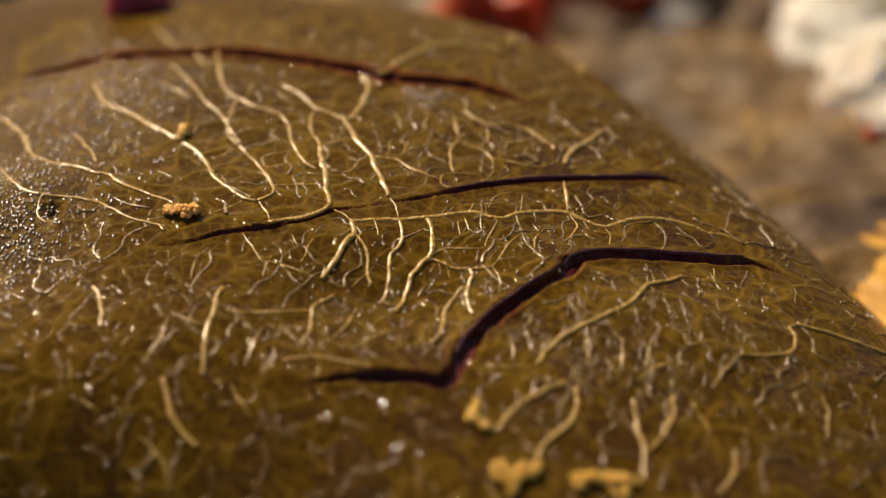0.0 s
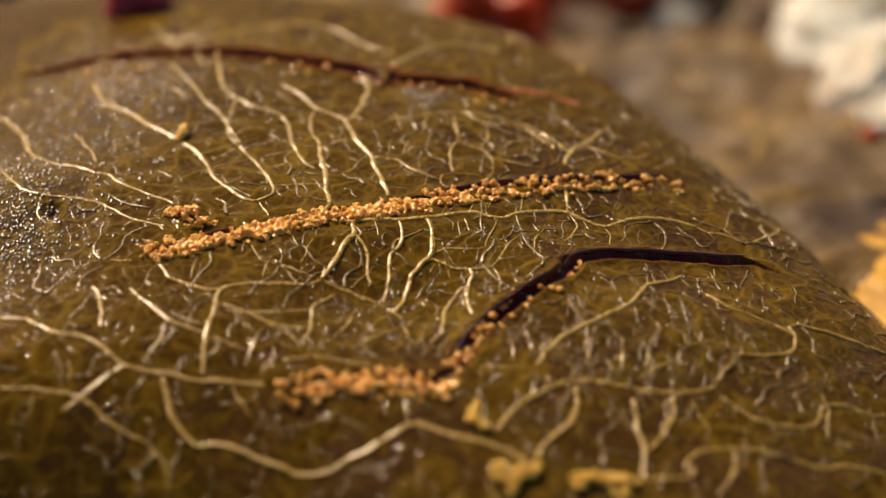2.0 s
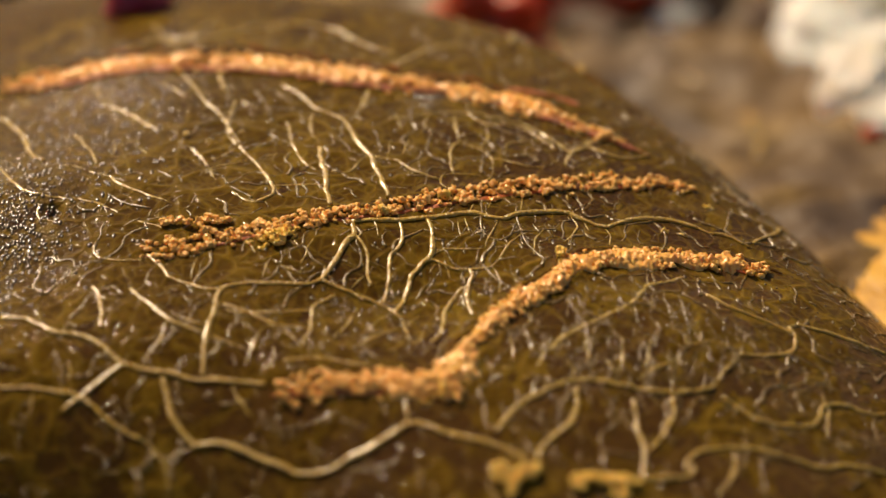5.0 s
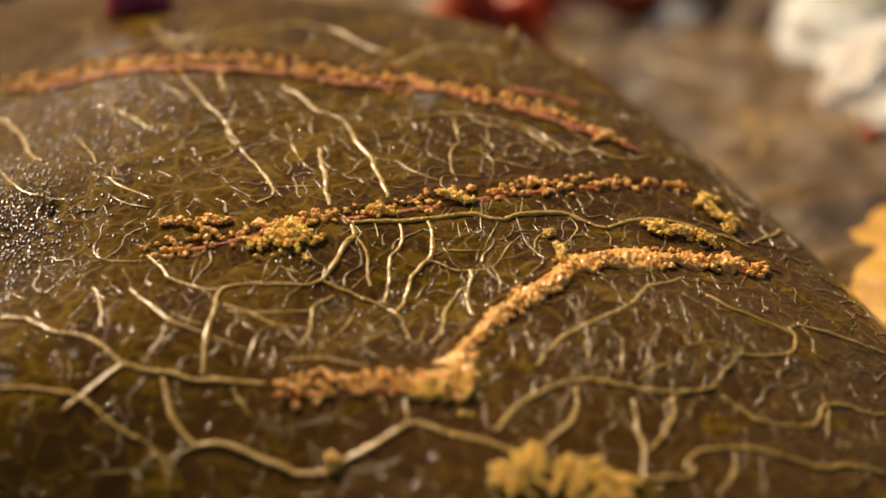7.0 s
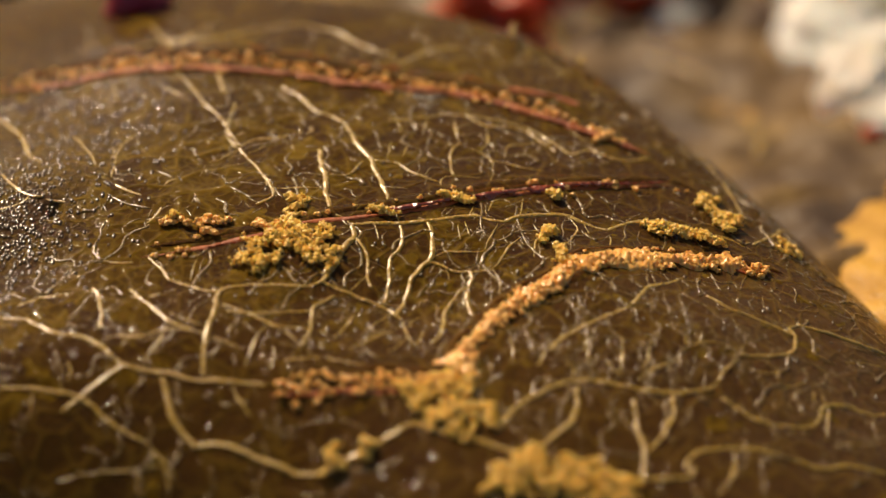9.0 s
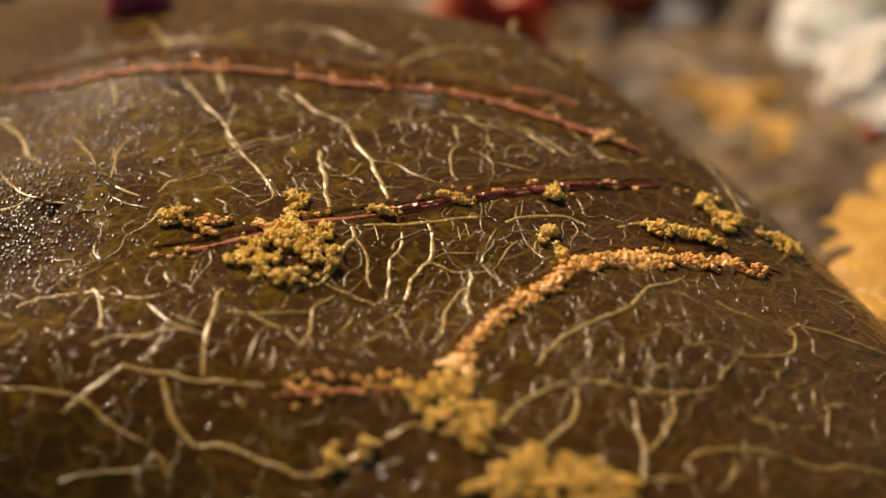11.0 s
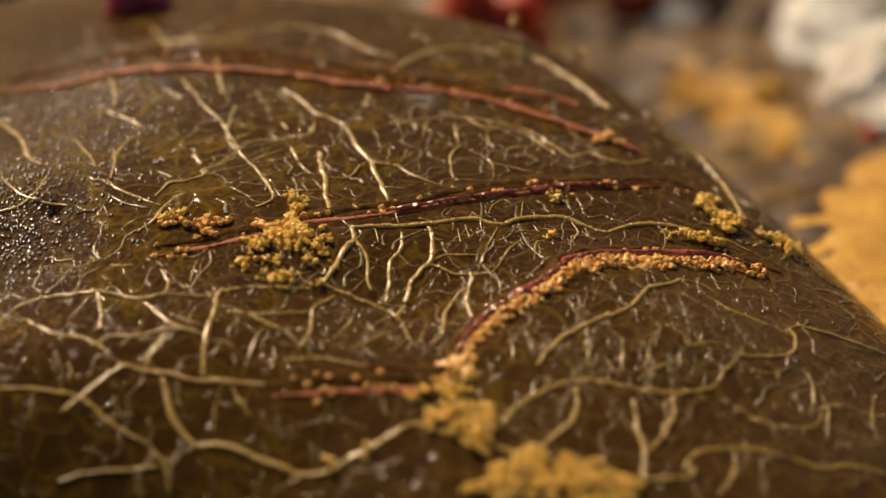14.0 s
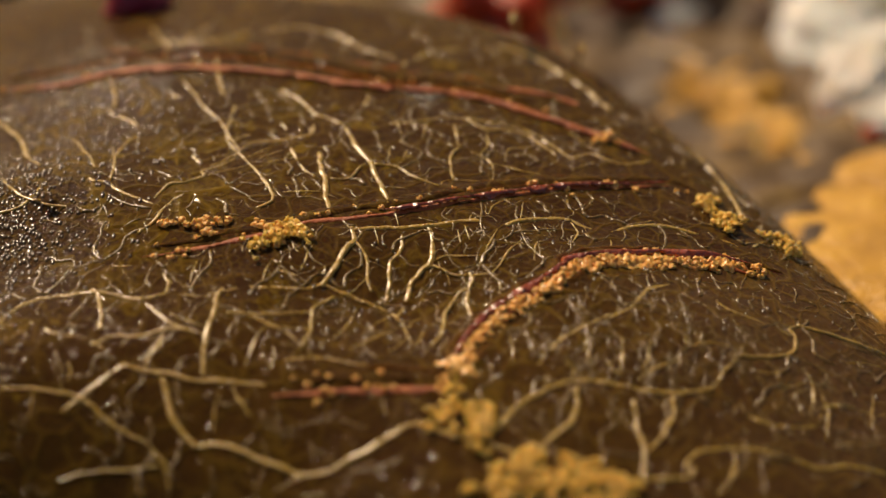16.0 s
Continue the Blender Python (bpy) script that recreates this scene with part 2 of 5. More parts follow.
CRACKS = {}
for key, points, half_width, depth in (("upper", CRACK_UPPER, 0.50, 0.34), ("middle", CRACK_MIDDLE, 0.20, 0.24), ("lower", CRACK_LOWER, 0.40, 0.36)):
    path = smooth_path(points, 0.12)
    rng = np.random.default_rng(len(path))
    ends = np.clip(np.minimum(np.linspace(0, 1, len(path)), np.linspace(1, 0, len(path))) * 7, 0.05, 1) ** 0.7
    width = half_width * ends * (1 + 0.16 * wander(len(path), rng, 0.25))
    if key == "middle":
        s = np.linspace(0, 1, len(path))
        width *= 1 - 0.62 * np.exp(-((s - 0.40) / 0.09) ** 2)
    CRACKS[key] = (path, width, depth)


def carve(u, v, h):
    """Cut the cracks with raised lips into heights. Gives the heights and how much of the flesh shows."""
    flesh, rim = np.zeros_like(h), np.zeros_like(h)
    for (path, width, depth), stain in zip(CRACKS.values(), (0.7, 0.3, 0.12)):
        lo, hi = path.min(0) - 2, path.max(0) + 2
        pick = np.nonzero((u > lo[0]) & (u < hi[0]) & (v > lo[1]) & (v < hi[1]))[0]
        near = np.full(len(pick), 1e9)
        wide = np.full(len(pick), 0.1)
        pu, pv = u[pick], v[pick]
        for (a, b), w in zip(path, width):
            d = (pu - a) ** 2 + (pv - b) ** 2
            m = d < near
            near[m], wide[m] = d[m], w
        q = np.sqrt(near) / wide
        cut = np.clip((1.15 - q) / 0.65, 0, 1)
        cut = cut * cut * (3 - 2 * cut)
        lip = np.exp(-((q - 1.45) / 0.45) ** 2) * wide * 0.24
        h[pick] += lip - cut * depth * np.clip(wide / 0.25, 0.3, 1)
        rim[pick] = np.maximum(rim[pick], np.exp(-((q - 1.4) / 0.42) ** 2) * np.clip(wide / 0.25, 0, 1) * stain)
        flesh[pick] = np.maximum(flesh[pick], np.clip((1.25 - q) / 0.3, 0, 1))
    return h, flesh, rim


def fine_form(u, v):
    """Small folds and dimples of the skin."""
    f = 0.03 * np.sin(u * 1.7 + 2.2 * np.sin(v * 0.6)) * np.cos(v * 1.9 + 1.7 * np.sin(u * 0.5))
    f += 0.06 * np.sin(u * 0.55 + 1.3) * np.sin(v * 0.7 + 0.6 * np.sin(u * 0.4))
    valley = bump_at(u, v, -1.0, -5.5, 4.5, 3.5) + bump_at(u, v, 9, -9, 7, 3)
    f += 0.05 * valley * np.sin(u * 6.0 + 1.5 * np.sin(v * 2.0)) * np.sin(v * 2.2 + 1.2 * np.sin(u * 1.4))
    # round pit at the edge of the wet patch
    return f - 0.45 * bump_at(u, v, -18.0, 2.1, 0.38, 0.55)


def pebbled(u, v):
    """How pebbly and wet the skin is, 0 to 1."""
    return bump_at(u, v, -20.5, 1.8, 3.6, 6.0) + 0.55 * bump_at(u, v, -16.5, 13, 6, 8) + 0.4 * bump_at(u, v, -0.8, 13.5, 1.2, 2.0)


def off_cracks(path):
    """Whether a plan path stays clear of every crack."""
    return all(np.min((path[:, None, 0] - line[None, ::3, 0]) ** 2 + (path[:, None, 1] - line[None, ::3, 1]) ** 2) > 0.36 for line, _, _ in CRACKS.values())


def cap_skin_height(u, v):
    return cap_height(u, v) + fine_form(u, v)


# ---- building helpers ----
def mesh_of(name, verts, faces, material, smooth=True):
    me = bpy.data.meshes.new(name)
    me.from_pydata([tuple(p) for p in verts], [], [tuple(f) for f in faces])
    me.polygons.foreach_set("use_smooth", [smooth] * len(me.polygons))
    me.materials.append(material)
    me.update()
    return me


def part(name, me, parent, label=""):
    ob = new(name, me)
    ob.parent = parent
    return tagged(ob, label)


def thing(name, label, category, group="", kind="", at=(0, 0, 0)):
    ob = new(name)
    ob.location = at
    ob.empty_display_size = 0.001
    return tagged(ob, label, category, group, kind)


def grid_mesh(name, us, vs, height, material, keep=None):
    uu, vv = np.meshgrid(us, vs)
    u, v = uu.ravel(), vv.ravel()
    h = height(u, v)
    n, m = len(us), len(vs)
    i = (np.arange(m - 1)[:, None] * n + np.arange(n - 1)[None]).ravel()
    quads = np.stack([i, i + 1, i + n + 1, i + n], 1)
    if keep is not None:
        ok = keep(u, v, h)
        quads = quads[ok[quads].any(1)]
    me = bpy.data.meshes.new(name)
    me.vertices.add(len(u))
    me.vertices.foreach_set("co", (np.stack([u, v, h], 1) * MM).astype(np.float32).ravel())
    me.loops.add(len(quads) * 4)
    me.loops.foreach_set("vertex_index", quads.astype(np.int32).ravel())
    me.polygons.add(len(quads))
    me.polygons.foreach_set("loop_start", np.arange(0, len(quads) * 4, 4, dtype=np.int32))
    me.polygons.foreach_set("use_smooth", np.ones(len(quads), bool))
    me.materials.append(material)
    me.update(calc_edges=True)
    me.validate()
    return me, u, v


def tube(path, z, radius, sides=8, flat=1.0):
    """A tapered tube along plan points, in metres: verts and faces."""
    c = np.column_stack([path, z])
    tan = np.gradient(c, axis=0)
    tan /= np.linalg.norm(tan, axis=1)[:, None] + 1e-9
    side = np.cross(tan, (0, 0, 1.0))
    side /= np.linalg.norm(side, axis=1)[:, None] + 1e-9
    up = np.cross(side, tan)
    a = np.linspace(0, 2 * math.pi, sides, endpoint=False)
    rings = c[:, None] + radius[:, None, None] * (np.cos(a)[None, :, None] * side[:, None] + flat * np.sin(a)[None, :, None] * up[:, None])
    verts = rings.reshape(-1, 3) * MM
    faces = []
    for i in range(len(c) - 1):
        for j in range(sides):
            k = (j + 1) % sides
            faces.append((i * sides + j, i * sides + k, (i + 1) * sides + k, (i + 1) * sides + j))
    faces.append(tuple(range(sides))[::-1])
    faces.append(tuple(range((len(c) - 1) * sides, len(c) * sides)))
    return verts, faces


def lump(rng, radius, squash=(1, 1, 1), rough=0.25, detail=2, freq=2.0):
    """A noisy closed lump about the origin, as verts and faces; radius in mm."""
    bm = bmesh.new()
    bmesh.ops.create_icosphere(bm, subdivisions=detail, radius=1.0)
    shift = Vector(rng.uniform(-50, 50, 3))
    verts = []
    for p in bm.verts:
        k = 1 + rough * noise.fractal(p.co * freq + shift, 1.0, 2.0, 3)
        verts.append([p.co[i] * k * squash[i] * radius * MM for i in range(3)])
    faces = [[p.index for p in f.verts] for f in bm.faces]
    bm.free()
    return np.array(verts), faces


def joined(pieces):
    verts, faces, n = [], [], 0
    for v, f in pieces:
        verts.append(v)
        faces += [[i + n for i in face] for face in f]
        n += len(v)
    return np.vstack(verts), faces


# ---- ground ----
def spaced(lo, a, b, hi, fine, coarse):
    return np.concatenate([np.arange(lo, a, coarse), np.arange(a, b, fine), np.arange(b, hi + coarse, coarse)])


me, gu, gv = grid_mesh("ground", spaced(-700, -60, 70, 700, 0.8, 20), spaced(-500, -60, 110, 900, 0.8, 20),
                       lambda u, v: ground_height(u, v) + 0.5 * np.sin(u * 1.1 + 2 * np.sin(v * 0.7)) * np.sin(v * 0.9 + np.sin(u * 0.8)), SOIL)
tagged(new("ground", me), "dark brown damp soil strewn with bark", "ground", kind="structure")

# ---- the cap: skin with cracks ----
cap = thing("mushroom_cap", "large wet olive-brown mushroom cap with cracked leathery skin", "mushroom", at=(0, 0, 0))


def cap_grid(u, v):
    h, cap_grid.flesh, cap_grid.rim = carve(u, v, cap_skin_height(u, v))
    return h


me, gu, gv = grid_mesh("skin", spaced(-60, -23, 24, 60, 0.09, 1.2), spaced(-70, -19, 28, 60, 0.10, 1.2), cap_grid, SKIN,
                       lambda u, v, h: h > ground_height(u, v) - 2.5)
mask = me.attributes.new("flesh", "FLOAT", "POINT")
mask.data.foreach_set("value", cap_grid.flesh.astype(np.float32))
mask = me.attributes.new("rim", "FLOAT", "POINT")
mask.data.foreach_set("value", cap_grid.rim.astype(np.float32))
mask = me.attributes.new("pebble", "FLOAT", "POINT")
mask.data.foreach_set("value", np.clip(pebbled(gu, gv), 0, 1).astype(np.float32))
part("skin", me, cap)

# right front: grainy skin tone, also paled in colour against the shade there
mask = me.attributes.new("dry_lift", "FLOAT", "POINT")
mask.data.foreach_set("value", np.clip(bump_at(gu, gv, 17.5, -8, 7, 8), 0, 1).astype(np.float32))


def pimple_field(seed, count, cu, cv, ru, rv, size, tall):
    """Small round wet pimples of the skin, thickest in the middle of their patch."""
    rng = np.random.default_rng(seed)
    bm = bmesh.new()
    bmesh.ops.create_icosphere(bm, subdivisions=2, radius=1.0)
    ball = np.array([p.co[:] for p in bm.verts])
    faces = np.array([[p.index for p in f.verts] for f in bm.faces])
    bm.free()
    spots = rng.normal(0, 1, (count, 2)) * (ru, rv) + (cu, cv)
    spots = np.array([p for p in spots if -22.8 < p[0] < 19 and off_cracks(p[None])])
    r = size * rng.uniform(0.5, 1.4, len(spots))
    z = cap_skin_height(spots[:, 0], spots[:, 1]) + film_depth(spots[:, 0], spots[:, 1]).clip(0)
    verts = ball[None] * np.stack([r, r * tall * rng.uniform(0.7, 1.3, len(spots)), r * 0.75], 1)[:, None] + np.column_stack([spots, z - r * 0.2])[:, None]
    faces = faces[None] + (np.arange(len(spots)) * len(ball))[:, None, None]
    return verts.reshape(-1, 3) * MM, faces.reshape(-1, 3)


MOVES = []          # (object, rows) keyed in motions()


def film_depth(u, v):
    """How far the slime film stands over the skin at the start, in mm."""
    n = np.sin(u * 0.83 + 1.9 * np.sin(v * 0.37 + 0.6)) * np.cos(v * 0.71 + 1.4 * np.sin(u * 0.45)) + 0.6 * np.sin(u * 2.1 + 1.7 * np.sin(v * 1.3)) * np.sin(v * 1.7 + 1.3 * np.sin(u * 1.1))
    n = n + 0.35 * np.sin(u * 5.3 + 2.0 * np.sin(v * 2.9)) * np.sin(v * 4.1 + 1.6 * np.sin(u * 3.3))
    rich = 0.95 * bump_at(u, v, -13, 9, 13, 12) + 0.55 * bump_at(u, v, -15, -5, 9, 4.5) + 0.5 * bump_at(u, v, 6, 20, 14, 7)
    dry = 0.2 * bump_at(u, v, -2, -15, 16, 3.5) + 0.4 * bump_at(u, v, 3.5, 8, 3, 5)
    return 0.020 * (0.15 + 0.55 * n + rich - dry)


def film_grid(u, v):
    h, film_grid.flesh, film_grid.rim = carve(u, v, cap_skin_height(u, v))
    return h + film_depth(u, v)


me, fu, fv = grid_mesh("slime_film", np.arange(-23, 22, 0.13), np.arange(-19, 27.9, 0.14), film_grid, FILM,
                       lambda u, v, h: (film_grid.flesh < 0.02) & (film_grid.rim < 0.12) & (film_depth(u, v) > -0.012))
mask = me.attributes.new("pebble", "FLOAT", "POINT")
mask.data.foreach_set("value", np.clip(pebbled(fu, fv), 0, 1).astype(np.float32))
for seed, field in enumerate(((1300, -21.0, 0.5, 2.2, 3.6, 0.085, 1.6), (300, -17.0, 9.5, 2.6, 4.5, 0.08, 2.0), (260, -17.5, 15.0, 3.0, 2.5, 0.09, 1.6),
                              (110, -3.0, 9.0, 6.0, 4.0, 0.055, 1.8), (90, -0.9, 13.3, 0.7, 1.0, 0.10, 1.3), (130, 6.5, -7.0, 6.5, 2.8, 0.06, 2.6),
                              (140, -3.0, -5.5, 4.0, 2.5, 0.06, 2.6), (240, 15.0, -8.5, 3.5, 4.5, 0.05, 1.0), (150, 5.0, 8.5, 3.5, 2.6, 0.06, 1.2))):
    tagged(part("pimple_mat", mesh_of("pimple_mat", *pimple_field(60 + seed, *field), PIMPLE), cap, "tiny glistening wet pimples of the skin"), kind="stuff")
film = tagged(new("slime_film", me), "thin olive-yellow wet slime film over the brown skin", "slime film")
MOVES.append((film, [(t, pose(0, 0, dz * MM)) for t, dz in ((0, 0.003), (2.5, 0.0), (4, 0.0), (6.5, -0.008), (9, -0.014), (12, -0.021), (13.5, -0.023), (14.5, -0.020), (16, -0.022))]))


def keyed_height(ob, at, rows):
    MOVES.append((ob, [(t, pose(at[0], at[1], at[2] + dz * MM)) for t, dz in rows]))


def ribs(name, points, half_width, material, times, sink, pieces, flat, label, raised=0.0, rough=0.2):
    """Strips that lie along a crack, in rigid pieces which come up one after the other."""
    path = smooth_path(points, 0.18)
    n = len(path)
    rng = np.random.default_rng(n)
    ends = np.clip(np.minimum(np.linspace(0, 1, n), np.linspace(1, 0, n)) * 9, 0.15, 1)
    width = half_width * ends * (1 + rough * wander(n, rng, 0.3) + 0.6 * rough * rng.normal(0, 1, n) * (rough > 0.25))
    width = np.clip(width, half_width * 0.12, half_width * 2.0)
    cuts = np.linspace(0, n - 1, pieces + 1).astype(int)
    for i, (a, b) in enumerate(zip(cuts, cuts[1:])):
        lo, hi = max(a - 2, 0), min(b + 3, n)
        p, w = path[lo:hi], width[lo:hi].copy()
        w[0], w[1], w[-2], w[-1] = w[0] * 0.35, w[1] * 0.75, w[-2] * 0.72, w[-1] * 0.3
        z = cap_skin_height(p[:, 0], p[:, 1]) + raised - w * flat
        ob = part(name, mesh_of(name, *tube(p, z, w, 10, flat), material), cap, label)
        t0, t1 = times[0] + (times[1] - times[0]) * i / pieces, times[2] + (times[3] - times[2]) * i / pieces
        keyed_height(ob, (0, 0, 0), [(0, -sink), (t0, -sink), (t1, 0), (16, 0.02)])


ribs("skin_flap", CRACK_UPPER, 0.80, SKIN, (2.2, 2.6, 4.4, 5.4), 1.6, 8, 0.4, "strip of brown skin closing a crack", 0.13)
ribs("skin_flap", CRACK_MIDDLE, 0.42, SKIN, (1.6, 1.8, 3.0, 3.6), 1.4, 8, 0.4, "strip of brown skin closing a crack", 0.07)
ribs("skin_flap", CRACK_LOWER, 0.70, SKIN, (2.0, 3.2, 3.6, 4.6), 1.7, 9, 0.4, "strip of brown skin closing a crack", 0.10)
ribs("seam", SEAM_UPPER, 0.25, SEAM, (2.0, 2.4, 3.6, 4.4), 1.5, 8, 0.7, "red healed seam in the skin", 0.20, 0.38)
ribs("seam", SEAM_MIDDLE, 0.19, SEAM, (1.2, 1.6, 3.0, 3.6), 1.4, 8, 0.7, "red healed seam in the skin", 0.05, 0.5)
ribs("seam", SEAM_LOWER, 0.26, SEAM, (1.6, 2.8, 3.2, 4.2), 1.7, 9, 0.7, "red healed seam in the skin", 0.08, 0.35)

ribs("seam", SEAM_SIDE, 0.24, SEAM, (0.2, 0.4, 1.5, 2.0), 0.5, 3, 0.7, "red healed seam in the skin", 0.10, 0.35)

LIP_LOWER = [(x - 0.15, y + 0.62) for x, y in SEAM_LOWER[5:]]
LIP_MIDDLE = [(x, y + 0.12) for x, y in SEAM_MIDDLE[6:]]
EDGE_LOWER = [(x - 0.08, y + 0.46) for x, y in CRACK_LOWER[9:16]]
EDGE_SLOPE = [(x - 0.30, y + 0.32) for x, y in CRACK_LOWER[5:10]]
EDGE_MIDDLE = [(x, y + 0.26) for x, y in CRACK_MIDDLE[8:15]]
for line in (EDGE_LOWER, EDGE_SLOPE, EDGE_MIDDLE):
    first = len(MOVES)
    ribs("crack_edge", line, 0.12, FLESH, (2.0, 2.5, 5.0, 6.0), 0.0, 3, 0.8, "wet dark edge of an open crack", 0.10, 0.2)
    for k in range(first, len(MOVES)):
        MOVES[k] = (MOVES[k][0], [(t, pose(0, 0, dz * MM)) for t, dz in ((0, 0), (2.2, 0), (4, -0.6), (16, -0.62))])
ribs("lip", LIP_LOWER, 0.20, LIP, (9.0, 9.4, 11.5, 12.0), 1.4, 8, 0.8, "glistening dark red pimpled lip of a healed crack", 0.30, 0.4)
ribs("lip", LIP_MIDDLE, 0.16, LIP, (4.5, 5.0, 8.0, 9.0), 1.2, 6, 0.7, "glistening dark red pimpled lip of a healed crack", 0.22, 0.5)

# ---- slime mould: veins that swell and sink ----
mould = thing("slime_mould", "glossy yellow slime mould network of branching veins on brown skin", "slime mould")
LEVELS = {
    "steady": [(0, 1), (2, 0.9), (4, 0.9), (6.5, 0.92), (9, 0.74), (11.5, 0.60), (13, 0.42), (14.5, 0.95), (16, 0.78)],
    "early": [(0, 1), (1.5, 0.85), (3.5, 0.5), (6.5, 0.35), (9, 0.1), (12, 0), (13, 0), (14.5, 0.3), (16, 0.2)],
    "late": [(0, 0), (6.5, 0.1), (9, 0.25), (11.5, 0.35), (13, 0.45), (14.5, 0.9), (16, 0.65)],
    "mid": [(0, 0.1), (1.5, 0.5), (3.5, 1), (6.5, 1), (8, 0.9), (9, 0.55), (11.5, 0.25), (13.2, 0.2), (14.5, 0.45), (16, 0.3)],
    "pulse": [(0, 0.7), (1.5, 0.7), (3.5, 0.95), (4.2, 1), (8, 1), (9, 0.6), (11.5, 0.4), (12.5, 0.4), (14, 0.85), (14.7, 1), (16, 0.5)],
    "rise": [(0, 0.1), (1.5, 0.4), (3, 0.95), (4.2, 1), (8, 0.95), (9, 0.65), (11.5, 0.4), (13.2, 0.35), (14.5, 0.9), (16, 0.6)],
    "ends": [(0, 1), (2, 0.75), (4, 0.4), (7, 0.6), (9, 0.4), (12, 0.55), (13, 0.5), (14.5, 0.95), (16, 0.35)],
}
VEIN_COUNT = [0]
SIDE_TWIGS = []
CREEP = ((0, 0.0), (4, 0.0), (9, 0.45), (12, 0.7), (16, 1.0))


def creep(u, v):
    """How far the skin at a place has drawn together by the end, in mm."""
    return -0.62 * min(max((v + 8) / 9, 0), 1) * min(max((20 - u) / 8, 0), 1)


def lie(u, v):
    """The height on which veins lie: the cap, or the ground beside it."""
    return np.maximum(cap_skin_height(u, v), ground_height(u, v))


def twig(start, way, length, rng, thick):
    """A thin tapered side branch that bends a little."""
    step = np.array([math.cos(way), math.sin(way)]) * length / 3
    bend = np.array([-step[1], step[0]]) * rng.normal(0, 0.35)
    path = smooth_path([start, start + step + 0.4 * bend, start + 2 * step + bend, start + 3 * step + 0.5 * bend], 0.16)
    if not off_cracks(path):
        return None
    r = thick * np.linspace(1, 0.35, len(path)) * (1 + 0.2 * wander(len(path), rng, 0.5))
    return tube(path, cap_skin_height(path[:, 0], path[:, 1]) + 0.008, r, 6, 0.55)


def vein(points, radius, level, feathered=False):
    """One vein through plan points, a lumpy tapered tube half sunk in the skin."""
    VEIN_COUNT[0] += 1
    rng = np.random.default_rng(100 + VEIN_COUNT[0])
    path = smooth_path(points, 0.14)
    n = len(path)
    drift = wander(n, rng, 0.35) * 0.025
    tan = np.gradient(path, axis=0)
    tan /= np.linalg.norm(tan, axis=1)[:, None] + 1e-9
    path = path + np.column_stack([-tan[:, 1], tan[:, 0]]) * drift[:, None]
    ends = np.clip(np.minimum(np.linspace(0, 1, n), np.linspace(1, 0, n)) * n * 0.10, 0.85 if n > 22 else 0.35, 1)
    r = max(radius * 0.85, 0.078) * (1 if n > 22 else 0.9) * (1 + 0.09 * wander(n, rng, 0.3) + 0.05 * rng.normal(0, 1, n)) * ends
    z = lie(path[:, 0], path[:, 1]) + r * 0.15 + 0.022 + 0.004 * wander(n, rng, 0.5) 
    ob = part("vein", mesh_of("vein", *tube(path, z, r, 12, 0.62), VEIN), mould)
    drop = radius * 1.05
    u, v = path.mean(0)
    pull = creep(u, v)
    times = sorted({t for t, _ in LEVELS[level]} | {t for t, _ in CREEP})
    rows = []
    for t in times:
        k = float(np.interp(t, *zip(*LEVELS[level])))
        dv = pull * float(np.interp(t, *zip(*CREEP)))
        dz = float(cap_height(np.array(u), np.array(v + dv)) - cap_height(np.array(u), np.array(v)))
        rows.append((t, pose(0, dv * MM, ((k - 1) * drop + dz) * MM)))
    MOVES.append((ob, rows))
    side = 1
    for i in range(4, n - 3, 3 if feathered else 9):
        side = -side
        if rng.random() < (0.15 if feathered else 0.45):
            continue
        way = math.atan2(tan[i, 1], tan[i, 0]) + side * math.radians(rng.normal(58, 14))
        made = twig(path[i], way, rng.uniform(0.7, 2.2) if feathered else rng.uniform(0.5, 1.3), rng, rng.uniform(0.035, 0.065))
        if made:
            SIDE_TWIGS.append((path[i], made))


vein([(-22.4, 13.6), (-21.6, 12.2), (-20.7, 10.5), (-20.0, 8.3), (-19.2, 6.9)], 0.15, "steady")
vein([(-19.2, 6.9), (-18.4, 6.2), (-17.3, 5.7), (-16.5, 5.1), (-15.7, 4.7), (-15.1, 4.0), (-14.1, 3.3), (-12.9, 2.5), (-12.4, 2.1)], 0.11, "early")
vein([(-18.7, 3.2), (-17.7, 3.0), (-16.6, 2.7), (-15.7, 2.3), (-14.8, 1.5), (-14.0, 0.9), (-13.1, 0.5), (-12.7, 0.0)], 0.10, "early")
vein([(-21.2, 6.6), (-20.6, 5.2), (-20.0, 4.1), (-19.2, 3.4), (-18.7, 3.2)], 0.09, "steady")
vein([(-18.7, 3.2), (-18.8, 2.5), (-18.7, 1.7), (-18.3, 1.1), (-17.8, 1.0)], 0.08, "early")
vein([(-17.8, 15.6), (-17.3, 14.0), (-16.9, 12.9), (-16.1, 12.2), (-15.3, 11.3), (-14.5, 10.2), (-13.7, 9.4), (-13.0, 8.6), (-12.1, 7.5), (-11.5, 6.6), (-11.0, 5.3)], 0.14, "early")
vein([(-11.0, 5.3), (-10.6, 4.3), (-10.0, 3.5), (-9.3, 2.6), (-8.6, 2.3)], 0.15, "early")
vein([(-8.6, 2.3), (-8.2, 1.5), (-7.9, 0.7)], 0.13, "early")
vein([(-8.6, 2.3), (-8.1, 2.7), (-7.9, 3.1), (-8.1, 4.2), (-8.6, 5.3)], 0.11, "steady")
vein([(-7.9, 3.8), (-7.2, 3.8), (-6.3, 3.9), (-5.6, 4.0)], 0.09, "steady")
